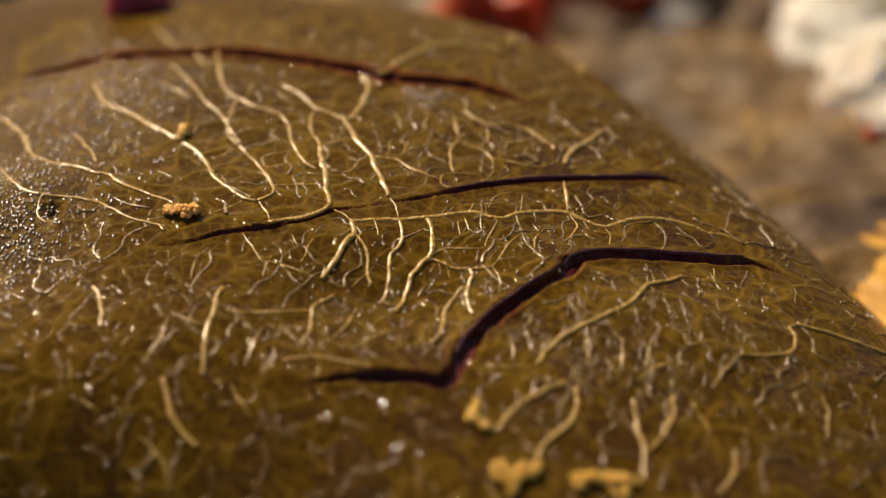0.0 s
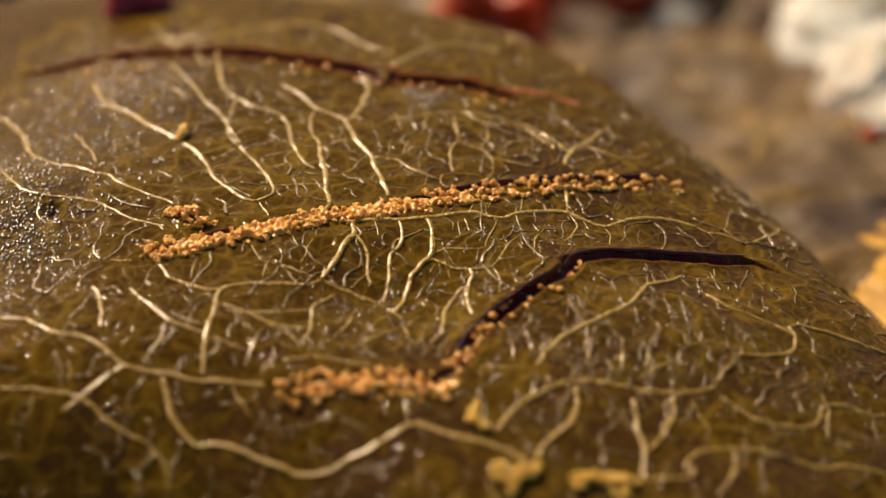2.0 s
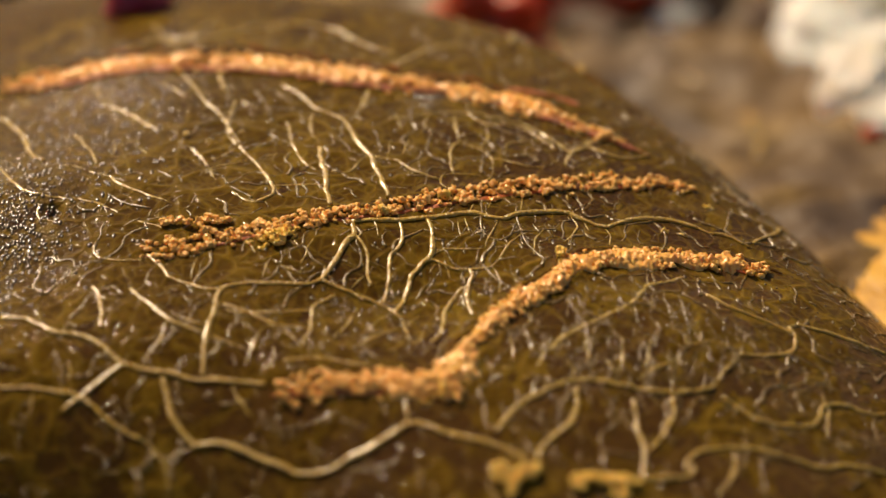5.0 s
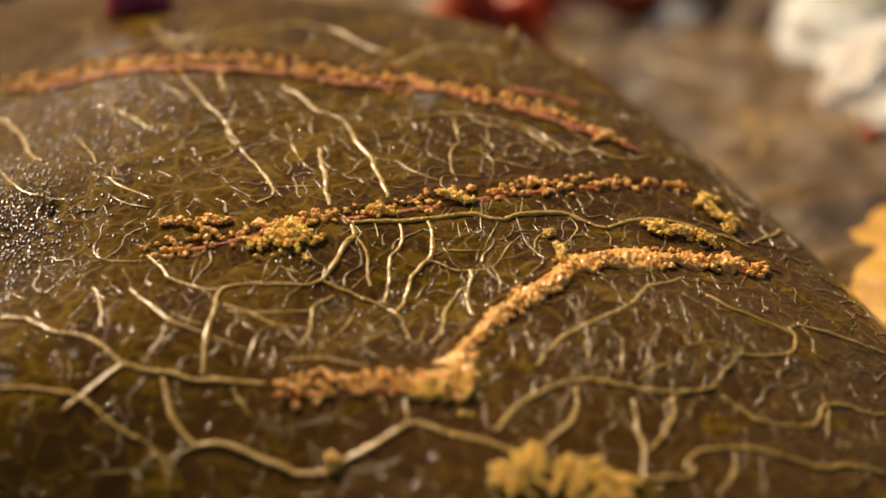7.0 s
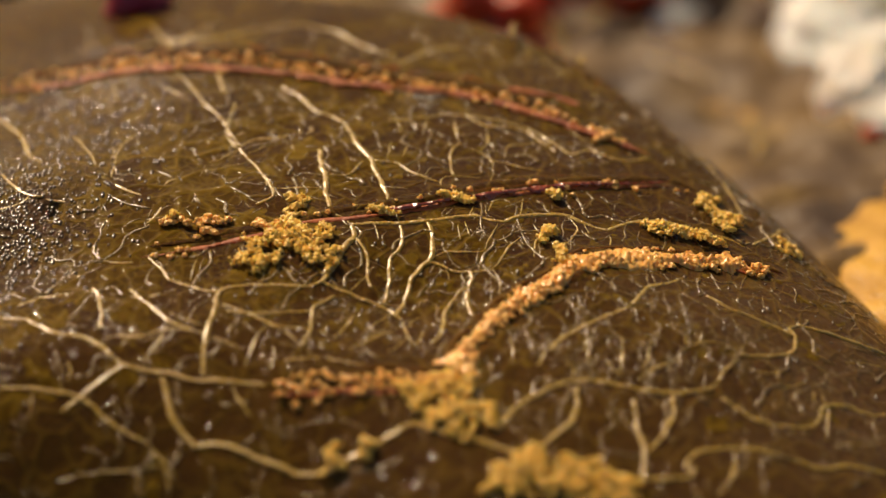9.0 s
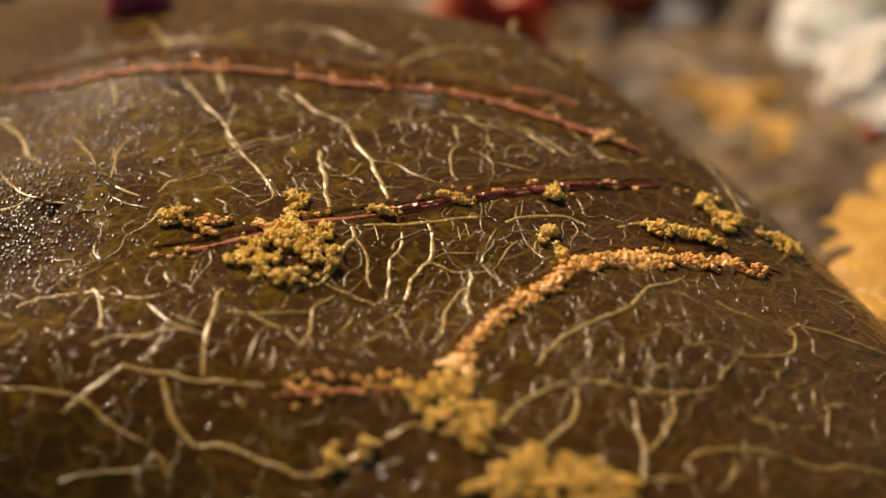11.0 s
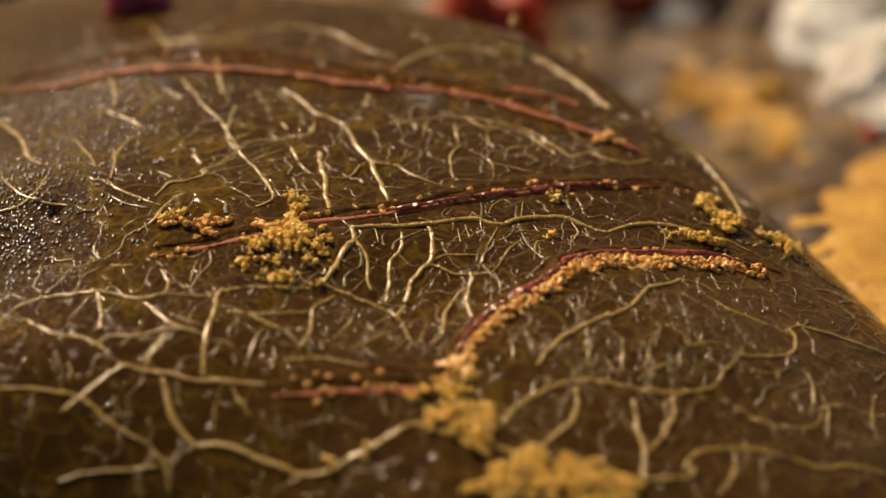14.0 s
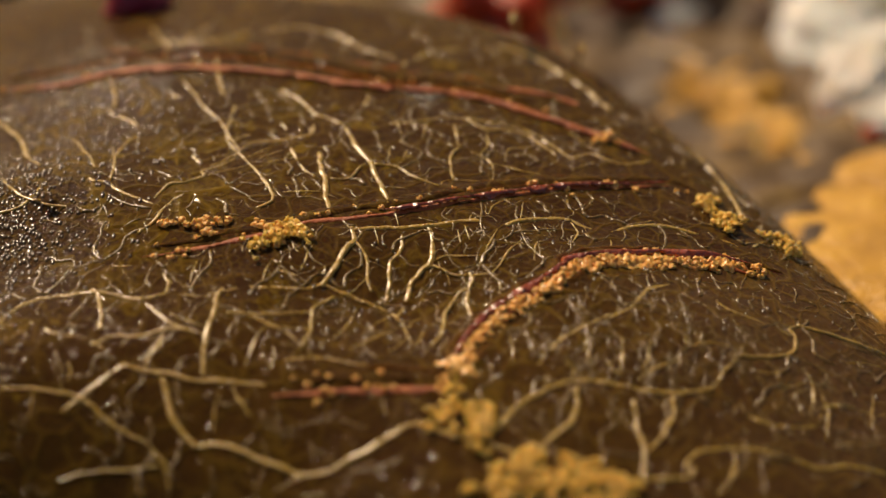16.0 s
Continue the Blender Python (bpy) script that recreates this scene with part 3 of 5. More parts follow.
vein([(-9.3, 2.4), (-9.6, 2.0), (-10.1, 1.6), (-10.5, 1.4)], 0.08, "early")
vein([(-14.0, 16.9), (-13.3, 15.5), (-12.5, 13.8), (-11.8, 12.2), (-11.1, 11.1), (-10.6, 10.0), (-10.4, 9.3), (-9.8, 7.9)], 0.08, "steady")
vein([(-14.1, 14.3), (-13.3, 13.5), (-12.6, 12.6)], 0.08, "steady")
vein([(-11.7, 18.4), (-11.5, 16.6), (-11.2, 14.7), (-10.9, 13.4)], 0.14, "steady")
vein([(-10.9, 13.4), (-10.1, 12.4), (-9.3, 11.6), (-8.5, 11.2), (-7.9, 10.8)], 0.11, "early")
vein([(-9.5, 14.5), (-9.7, 13.2), (-9.8, 12.4)], 0.08, "early")
vein([(-10.3, 12.2), (-10.4, 11.0), (-10.5, 9.9), (-10.4, 8.8), (-9.9, 7.7)], 0.10, "steady")
vein([(-11.1, 6.5), (-10.6, 6.7), (-10.1, 7.3), (-9.8, 7.7)], 0.08, "steady")
vein([(-11.1, 5.5), (-10.7, 5.7), (-10.0, 6.0), (-9.3, 6.3)], 0.08, "steady")
vein([(-10.5, 8.3), (-10.0, 8.9), (-9.5, 9.3), (-8.7, 9.5)], 0.07, "early")
vein([(-9.8, 7.7), (-9.3, 6.7), (-8.8, 5.7), (-8.5, 5.0), (-8.2, 4.0)], 0.09, "steady")
vein([(-9.3, 7.3), (-8.8, 7.7), (-8.3, 8.1)], 0.07, "steady")
vein([(-8.5, 5.6), (-8.6, 6.4), (-8.2, 6.7), (-7.5, 6.9), (-7.0, 7.1)], 0.08, "early")
vein([(-8.4, 5.5), (-7.7, 5.7), (-7.4, 6.0)], 0.07, "early")
vein([(-7.9, 10.8), (-7.5, 9.6), (-7.3, 8.1), (-7.0, 7.1), (-6.5, 5.8), (-6.0, 5.3)], 0.11, "early")
vein([(-18.1, 10.0), (-17.5, 8.7), (-16.8, 7.1), (-16.5, 6.1)], 0.07, "steady")
vein([(-15.9, 8.7), (-15.8, 7.7), (-15.8, 6.7)], 0.07, "steady")
vein([(-17.3, 18.2), (-16.9, 15.9), (-16.5, 14.3), (-16.4, 13.0)], 0.10, "late")
vein([(-14.3, 11.9), (-14.4, 11.5), (-14.5, 11.1)], 0.08, "steady")
vein([(-15.6, 4.9), (-15.6, 6.0), (-15.6, 7.7), (-15.3, 8.9), (-14.9, 9.6)], 0.08, "late")
vein([(-13.9, 0.5), (-13.2, 1.5), (-12.7, 2.8), (-12.2, 3.5), (-11.2, 3.9), (-10.8, 4.0)], 0.10, "late")
vein([(-13.4, 3.3), (-12.9, 4.5), (-12.1, 4.8), (-11.3, 5.4), (-11.4, 5.9), (-10.4, 6.6), (-9.9, 7.1)], 0.11, "late")
vein([(-10.0, 7.3), (-9.4, 8.4), (-8.3, 8.7), (-7.2, 9.0), (-6.4, 9.4), (-6.2, 10.8)], 0.10, "late")
vein([(-9.5, 6.4), (-8.8, 7.0), (-7.7, 7.8)], 0.08, "late")
vein([(-20.6, 2.6), (-19.8, 2.8), (-19.2, 3.5), (-18.9, 4.5), (-18.6, 5.7)], 0.11, "late")
vein([(-4.1, 15.2), (-3.8, 14.5), (-3.8, 13.5), (-4.0, 12.2), (-4.4, 10.8), (-4.8, 10.3)], 0.21, "early")
vein([(-4.8, 10.3), (-4.4, 9.0), (-4.1, 7.9), (-3.6, 7.0), (-3.3, 5.9), (-3.0, 4.8), (-2.7, 3.8), (-2.5, 2.8)], 0.15, "steady")
vein([(-2.5, 2.8), (-2.2, 2.1), (-2.0, 1.1)], 0.09, "steady")
vein([(-4.2, 8.3), (-4.9, 8.0), (-5.5, 7.7), (-5.9, 7.4)], 0.15, "early")
vein([(-5.9, 7.4), (-5.8, 6.1), (-5.5, 4.8), (-5.4, 3.2), (-5.2, 2.1)], 0.17, "steady")
vein([(-5.2, 2.1), (-5.7, 1.4), (-6.4, 0.9), (-7.3, 0.7), (-8.0, 0.5)], 0.17, "early")
vein([(-5.9, 7.5), (-6.3, 8.7), (-6.5, 10.2), (-6.3, 11.4)], 0.10, "early")
vein([(-7.4, 10.0), (-6.9, 10.1), (-6.5, 10.2)], 0.08, "early")
vein([(-8.1, 14.3), (-7.3, 13.3), (-6.7, 12.4), (-6.3, 11.6), (-5.5, 11.1), (-4.8, 10.4)], 0.10, "steady")
vein([(-5.3, 5.1), (-4.8, 5.0), (-4.3, 5.3), (-3.9, 6.2), (-3.5, 6.8)], 0.09, "steady")
vein([(-3.3, 6.5), (-2.5, 6.4), (-2.1, 6.3), (-1.6, 5.6), (-0.9, 5.1), (-0.2, 4.7)], 0.09, "steady")
vein([(-2.6, 11.6), (-2.3, 11.0), (-2.0, 9.5)], 0.08, "steady")
vein([(-2.5, 8.4), (-2.6, 7.6), (-2.7, 6.8)], 0.10, "steady")
vein([(-1.7, 8.4), (-1.8, 7.7), (-1.9, 7.0)], 0.11, "steady")
vein([(-0.7, 11.5), (-0.9, 10.2), (-1.0, 9.3)], 0.08, "steady")
vein([(-2.1, 6.8), (-1.5, 7.6), (-0.8, 8.1)], 0.07, "early")
vein([(1.4, 14.1), (1.2, 13.1), (1.1, 11.7)], 0.13, "early")
vein([(0.5, 11.3), (0.6, 10.1), (0.8, 8.6)], 0.12, "steady")
vein([(0.8, 8.6), (0.4, 7.7), (0.4, 6.2), (0.5, 5.4)], 0.08, "steady")
vein([(0.5, 5.4), (0.0, 5.1), (-0.1, 4.3), (0.2, 3.8)], 0.08, "steady")
vein([(0.5, 5.4), (1.1, 5.4), (1.8, 5.4)], 0.08, "steady")
vein([(1.1, 11.7), (2.0, 10.6), (3.1, 10.7), (4.1, 10.4), (4.9, 9.4), (5.5, 8.6)], 0.08, "steady")
vein([(2.1, 10.5), (2.2, 9.1), (1.8, 7.9)], 0.08, "steady")
vein([(1.3, 8.2), (1.8, 7.9), (2.3, 7.2), (2.4, 6.0)], 0.08, "steady")
vein([(2.3, 7.2), (3.0, 7.0), (3.9, 6.6), (4.8, 6.6)], 0.08, "steady")
vein([(3.0, 7.5), (3.2, 8.7), (4.0, 9.2), (4.6, 9.6)], 0.08, "steady")
vein([(2.4, 6.0), (2.2, 5.1), (1.8, 4.8)], 0.08, "steady")
vein([(4.3, 8.4), (4.8, 8.3), (5.2, 8.3)], 0.07, "steady")
vein([(6.2, 11.3), (6.9, 10.5), (7.4, 10.3)], 0.10, "steady")
vein([(5.9, 7.0), (6.0, 7.9), (6.4, 8.8), (7.1, 9.9), (7.7, 10.9), (8.0, 11.3)], 0.18, "early")
vein([(8.0, 11.3), (8.7, 10.7), (9.1, 10.6)], 0.10, "early")
vein([(5.7, 5.3), (5.8, 4.0), (5.8, 2.7)], 0.17, "early")
vein([(6.2, 7.2), (6.7, 7.8), (7.3, 8.3)], 0.08, "steady")
vein([(3.8, 11.6), (4.5, 12.0), (5.1, 11.8)], 0.08, "steady")
vein([(-2.6, 10.6), (-0.9, 11.1), (0.4, 11.6), (1.8, 11.5), (3.2, 11.2), (4.3, 10.8), (5.4, 9.5), (6.2, 8.5)], 0.10, "rise")
vein([(6.2, 8.5), (7.1, 9.2), (7.6, 8.9), (8.7, 8.6), (10.1, 9.4)], 0.12, "rise")
vein([(-4.2, 0.7), (-3.5, 0.8), (-2.4, 0.9), (-1.7, 1.0), (-0.6, 1.2), (0.4, 1.5), (1.5, 1.7), (2.2, 1.5), (2.9, 1.5)], 0.17, "pulse")
vein([(2.9, 1.5), (3.3, 1.9), (4.1, 2.3), (5.2, 2.6), (5.8, 2.6), (6.3, 2.3), (7.0, 1.9), (7.6, 1.7)], 0.18, "pulse")
vein([(7.6, 1.7), (8.0, 2.1), (8.9, 2.7), (9.7, 3.0), (10.5, 3.1), (11.2, 3.0), (11.9, 2.8)], 0.17, "pulse")
vein([(11.9, 2.8), (12.5, 2.5), (13.1, 2.6), (13.9, 2.2), (14.4, 2.0)], 0.16, "pulse")
vein([(-5.0, 1.6), (-4.6, 1.3), (-4.2, 0.7)], 0.13, "steady")
vein([(-4.2, 0.7), (-4.0, -0.3), (-4.4, -1.0), (-4.7, -1.9), (-5.0, -2.7), (-5.4, -3.6)], 0.17, "steady")
vein([(-5.4, -3.6), (-6.0, -4.0), (-7.1, -4.1), (-8.2, -4.2), (-8.9, -4.3), (-9.7, -4.6)], 0.12, "mid")
vein([(-9.7, -4.6), (-9.9, -5.2), (-9.9, -6.2), (-10.1, -7.4), (-10.2, -8.4), (-10.2, -9.4), (-10.2, -10.1)], 0.15, "steady")
vein([(-5.4, -3.6), (-4.7, -3.9), (-3.9, -4.3), (-3.1, -4.6), (-2.3, -5.1), (-1.8, -5.7)], 0.11, "rise")
vein([(-1.8, -5.7), (-1.6, -6.7), (-1.3, -8.0)], 0.07, "rise")
vein([(-2.0, 0.9), (-1.9, 0.0), (-1.9, -0.8), (-2.3, -1.5), (-2.4, -2.2), (-2.4, -3.3), (-2.6, -4.4), (-2.7, -4.7)], 0.11, "steady")
vein([(-4.1, -0.3), (-3.7, -0.9), (-3.4, -1.8), (-3.3, -3.0), (-3.2, -3.6)], 0.09, "steady")
vein([(-0.7, 1.0), (-0.5, 0.1), (-0.5, -0.9), (-0.6, -1.6), (-1.0, -2.1), (-1.4, -2.9), (-1.6, -3.7), (-1.8, -4.6), (-2.1, -5.3)], 0.14, "steady")
vein([(-0.7, -1.9), (-0.4, -1.8), (0.4, -2.3), (1.2, -2.4), (2.2, -2.3)], 0.09, "steady")
vein([(-0.7, -1.6), (-0.4, -1.4), (0.2, -1.1), (0.9, -1.1), (1.9, -1.0)], 0.08, "steady")
vein([(1.9, -1.0), (2.1, -0.2), (2.4, 0.8), (2.5, 1.3)], 0.09, "steady")
vein([(2.2, -2.3), (2.7, -1.4), (3.1, -0.5), (3.6, 0.3)], 0.09, "steady")
vein([(2.2, -2.3), (2.5, -3.1), (2.5, -4.2)], 0.08, "steady")
vein([(1.2, -2.4), (1.3, -2.9), (1.2, -3.3), (1.1, -4.5), (1.3, -5.7)], 0.13, "steady")
vein([(1.2, -3.5), (0.7, -3.8), (0.4, -4.5), (0.1, -5.3), (0.0, -6.5), (-0.2, -7.4), (-0.5, -7.8)], 0.12, "steady")
vein([(0.1, -2.1), (0.2, -2.5), (0.3, -3.0)], 0.09, "steady")
vein([(1.0, 1.2), (1.1, 0.7), (1.2, 0.1)], 0.08, "steady")
vein([(0.7, 0.9), (0.7, 0.4), (0.8, -0.2)], 0.06, "steady")
vein([(1.1, 1.5), (1.3, 2.0), (1.4, 2.6)], 0.07, "steady")
vein([(4.1, -1.4), (4.2, -0.4), (4.3, 0.2), (4.6, 0.9)], 0.08, "steady")
vein([(5.9, 2.4), (6.2, 1.4), (5.9, 0.6), (5.6, -0.1)], 0.09, "steady")
vein([(6.5, 2.3), (6.6, 1.8), (6.7, 1.2)], 0.07, "steady")
vein([(7.5, 1.5), (7.7, 0.8), (7.6, -0.3)], 0.09, "steady")
vein([(2.1, 2.3), (2.3, 3.1), (2.8, 3.7), (3.2, 3.9)], 0.07, "steady")
vein([(3.7, 3.8), (3.7, 2.8), (3.6, 2.2)], 0.07, "steady")
vein([(-3.2, 0.8), (-3.0, 0.2), (-2.9, -0.4)], 0.06, "steady")
vein([(-6.8, -0.6), (-6.7, -1.0), (-6.5, -1.4)], 0.06, "steady")
vein([(-5.9, -0.8), (-6.1, -1.4), (-6.2, -2.0), (-6.4, -2.6)], 0.09, "steady")
vein([(-8.1, -2.5), (-7.4, -2.8), (-6.6, -3.1), (-5.9, -3.4), (-5.5, -3.6)], 0.08, "early")
vein([(-9.1, -0.4), (-8.6, -1.5), (-8.1, -2.5)], 0.08, "early")
vein([(-7.7, -2.2), (-7.9, -3.0), (-8.0, -3.8)], 0.09, "steady")
vein([(-11.0, -2.1), (-11.1, -2.8), (-11.2, -3.7)], 0.09, "steady")
vein([(-13.3, -1.7), (-12.6, -2.7), (-12.1, -3.6), (-11.3, -4.1), (-10.6, -4.5), (-9.8, -4.7)], 0.10, "mid")
vein([(-15.6, -1.7), (-14.6, -2.1), (-13.5, -2.1), (-13.2, -1.8)], 0.09, "mid")
vein([(-4.8, -4.6), (-5.3, -5.1), (-5.7, -5.6), (-5.7, -6.7), (-5.8, -7.6), (-6.0, -8.5)], 0.11, "steady")
vein([(-9.4, -6.3), (-8.2, -6.4), (-7.0, -6.2), (-5.8, -5.8)], 0.07, "steady")
vein([(-7.7, -7.2), (-6.7, -7.2), (-5.8, -7.2)], 0.07, "steady")
vein([(-3.4, -2.7), (-3.6, -3.1), (-4.1, -3.9)], 0.08, "steady")
vein([(-3.8, -5.2), (-4.0, -6.0), (-4.3, -7.0), (-4.7, -7.7)], 0.10, "steady")
vein([(-2.3, -5.4), (-2.8, -5.9), (-3.2, -6.7)], 0.10, "steady")
vein([(-1.9, -6.6), (-2.8, -7.4), (-3.4, -7.9), (-4.0, -8.6)], 0.10, "steady")
vein([(-1.5, -7.4), (-2.0, -8.3), (-2.4, -8.6)], 0.10, "steady")
vein([(-0.8, -6.8), (-1.0, -7.6), (-1.2, -8.0)], 0.10, "steady")
vein([(-1.0, -5.5), (-1.3, -5.8), (-1.5, -6.4)], 0.10, "steady")
vein([(-8.4, -9.7), (-8.1, -8.3), (-7.7, -7.3)], 0.08, "steady")
vein([(-7.3, -9.9), (-7.2, -9.1), (-7.2, -8.5)], 0.08, "steady")
vein([(-6.8, -9.4), (-5.4, -9.2), (-3.9, -9.6), (-2.5, -9.9)], 0.07, "early")
vein([(-12.0, -7.3), (-12.1, -8.1), (-12.5, -8.9), (-12.7, -9.4)], 0.11, "steady")
vein([(-11.9, -6.4), (-10.7, -7.1), (-10.1, -7.4)], 0.07, "steady")
vein([(-15.5, -4.2), (-15.1, -4.9), (-14.9, -6.0), (-14.8, -7.2)], 0.11, "steady")
vein([(-19.3, -6.3), (-18.3, -6.4), (-17.5, -6.9), (-16.8, -7.5), (-15.7, -7.7), (-15.0, -8.1), (-14.3, -8.8), (-13.6, -9.5)], 0.17, "mid")
vein([(-13.6, -9.5), (-12.6, -9.8), (-11.6, -10.0), (-10.6, -10.3), (-9.7, -10.4), (-8.4, -10.5), (-7.5, -10.7)], 0.14, "rise")
vein([(-13.6, -9.5), (-14.2, -10.0), (-14.8, -10.6), (-15.3, -11.1), (-16.0, -11.7)], 0.14, "rise")
vein([(-18.7, -10.6), (-17.5, -10.6), (-16.3, -10.8), (-15.3, -11.1), (-14.8, -11.5), (-14.1, -12.1), (-13.3, -12.6), (-12.6, -12.9)], 0.12, "rise")
vein([(-12.6, -12.9), (-12.1, -13.4), (-11.6, -13.9), (-11.4, -14.5), (-11.3, -15.1)], 0.16, "steady")
vein([(-11.6, -13.9), (-11.1, -13.6), (-10.3, -13.3)], 0.14, "rise")
vein([(-11.9, -10.2), (-11.7, -10.9), (-11.5, -11.6), (-11.2, -12.3), (-10.7, -12.9), (-10.2, -13.3)], 0.17, "steady")
vein([(-10.2, -13.3), (-9.3, -13.3), (-8.3, -13.7), (-7.1, -14.3), (-5.9, -14.9), (-5.2, -15.1)], 0.19, "rise")
vein([(-5.2, -15.1), (-4.5, -15.0), (-3.8, -14.6), (-2.9, -14.2), (-2.2, -13.7), (-1.6, -13.3)], 0.19, "rise")
vein([(-1.6, -13.3), (-1.0, -13.2), (-0.1, -13.6), (1.1, -14.0), (1.9, -14.3), (2.7, -14.7), (3.4, -15.2)], 0.17, "rise")
vein([(-1.5, -13.2), (-1.5, -12.5), (-1.6, -11.5)], 0.15, "mid")
vein([(-8.9, -10.7), (-8.4, -11.6), (-8.1, -12.2)], 0.14, "steady")
vein([(-9.4, -11.1), (-9.6, -12.1), (-9.6, -12.9)], 0.11, "late")
vein([(-19.3, -6.4), (-18.7, -5.2), (-17.8, -4.6), (-16.6, -4.4), (-15.1, -4.4), (-13.5, -5.0), (-12.3, -4.7), (-12.1, -3.6)], 0.12, "late")
vein([(-12.3, -4.7), (-11.0, -4.9), (-10.0, -5.0)], 0.10, "late")
vein([(-15.1, -8.3), (-14.2, -7.8), (-13.0, -7.9), (-11.8, -7.5), (-10.5, -7.7)], 0.10, "late")
vein([(-11.8, -7.5), (-12.2, -8.6), (-12.6, -9.3), (-12.7, -10.2)], 0.11, "late")
vein([(-13.8, -4.4), (-13.0, -5.5), (-11.8, -7.0), (-10.8, -7.6), (-10.3, -7.7)], 0.10, "mid")
vein([(-9.6, -5.8), (-8.2, -6.6), (-7.2, -7.1), (-6.2, -7.2)], 0.09, "mid")
vein([(-10.3, -7.7), (-9.0, -8.5), (-8.3, -8.9)], 0.08, "mid")
vein([(-16.0, -14.4), (-14.9, -14.2), (-13.0, -14.1), (-11.8, -14.0)], 0.09, "late")
vein([(-7.0, -15.5), (-5.9, -15.1), (-5.2, -15.1)], 0.09, "late")
vein([(-7.4, -7.2), (-6.4, -8.0), (-6.1, -8.8)], 0.08, "steady")
vein([(1.3, -9.6), (2.3, -9.6), (3.3, -9.6), (4.0, -9.4)], 0.12, "early")
vein([(4.0, -9.4), (4.4, -8.6), (4.9, -7.8), (5.5, -7.1), (6.4, -6.4), (7.3, -5.7)], 0.15, "ends", True)
vein([(7.3, -5.7), (8.2, -5.0), (8.7, -4.1), (9.2, -3.2), (10.0, -2.7), (10.8, -1.9)], 0.14, "ends", True)
vein([(10.8, -1.9), (11.3, -1.8), (11.8, -2.1), (12.2, -2.5)], 0.10, "ends")
vein([(12.3, -1.9), (12.3, -0.6), (11.9, -0.6)], 0.10, "early")
vein([(2.2, -13.6), (2.6, -12.8), (3.0, -12.2), (3.7, -11.5), (4.5, -10.9), (5.2, -10.4)], 0.14, "steady", True)
vein([(5.2, -10.4), (6.1, -10.2), (7.3, -10.3), (8.5, -10.5), (10.0, -10.4), (11.0, -10.0), (11.6, -9.7)], 0.14, "rise", True)
vein([(11.6, -9.7), (11.9, -9.0), (12.6, -8.1), (12.9, -7.5)], 0.12, "steady")
vein([(12.9, -7.5), (13.7, -7.3), (14.5, -7.0), (15.1, -6.6), (15.5, -6.0), (15.6, -5.1), (15.4, -4.6), (15.8, -4.2)], 0.12, "steady")
vein([(15.8, -4.2), (16.6, -4.2), (17.6, -4.2), (18.7, -4.3), (20.0, -4.1)], 0.13, "steady")
vein([(8.3, -9.9), (8.8, -9.3), (9.6, -8.8), (10.2, -8.2)], 0.12, "steady", True)
vein([(10.5, -6.8), (10.6, -7.4), (11.5, -7.0), (12.5, -7.0)], 0.09, "steady")
vein([(13.3, -8.3), (14.1, -8.3), (15.1, -7.7)], 0.09, "steady")
vein([(17.8, -6.1), (18.7, -5.8), (19.5, -5.6)], 0.08, "steady")
vein([(14.6, -9.1), (15.2, -8.7), (15.9, -8.3)], 0.07, "steady")
vein([(11.9, -10.3), (12.6, -10.8), (13.5, -11.3), (14.8, -11.3), (15.8, -11.0)], 0.12, "mid")
vein([(15.8, -11.0), (16.1, -10.4), (16.4, -9.6), (17.5, -9.2), (18.5, -9.4), (19.2, -9.1)], 0.12, "mid")
vein([(5.6, -10.8), (5.6, -11.8), (5.3, -12.9), (4.7, -13.6), (4.1, -14.3), (3.9, -15.1)], 0.14, "steady", True)
vein([(8.0, -11.2), (8.1, -12.2), (8.1, -13.0), (8.3, -13.9), (8.2, -15.1), (8.2, -15.7)], 0.12, "steady")
vein([(9.7, -10.7), (9.7, -11.7), (9.2, -12.8), (8.7, -13.7), (8.3, -14.1)], 0.12, "steady")
vein([(10.0, -14.9), (10.2, -14.2), (10.7, -13.7), (11.7, -13.3), (12.9, -13.1), (14.1, -13.1)], 0.14, "rise")
vein([(14.1, -13.1), (15.0, -13.3), (16.0, -13.4), (16.8, -13.0), (17.7, -12.9), (18.7, -12.9)], 0.14, "rise")
vein([(7.3, -15.7), (8.4, -15.7), (10.0, -15.2), (10.3, -14.7)], 0.14, "rise")
vein([(12.1, -13.4), (12.1, -14.3), (11.7, -15.4), (11.2, -16.1)], 0.14, "steady")
vein([(14.5, 2.4), (14.9, 3.1), (15.7, 4.4), (16.6, 6.7)], 0.13, "mid")
vein([(11.8, -3.2), (12.7, -4.0), (13.7, -4.3), (14.7, -4.6), (15.5, -5.0)], 0.10, "mid")
vein([(-3.3, 15.8), (-2.7, 16.4), (-2.3, 17.3), (-1.7, 18.4), (-0.7, 19.5), (0.5, 20.2), (1.7, 20.2), (3.1, 19.9)], 0.19, "ends")
vein([(-18.1, 18.8), (-16.5, 20.6), (-14.8, 21.5), (-12.4, 21.1), (-11.5, 21.5), (-10.1, 22.5)], 0.12, "rise")
vein([(-10.1, 22.5), (-8.0, 23.0), (-6.1, 22.3), (-4.9, 21.0), (-3.7, 19.4), (-2.5, 18.7)], 0.12, "rise")
vein([(-14.0, 19.3), (-13.4, 22.1), (-12.6, 23.8)], 0.11, "rise")
vein([(-15.7, 24.1), (-14.5, 20.9), (-13.9, 19.7)], 0.12, "steady")
vein([(-12.9, 19.0), (-12.6, 17.6), (-12.3, 16.4)], 0.15, "steady")
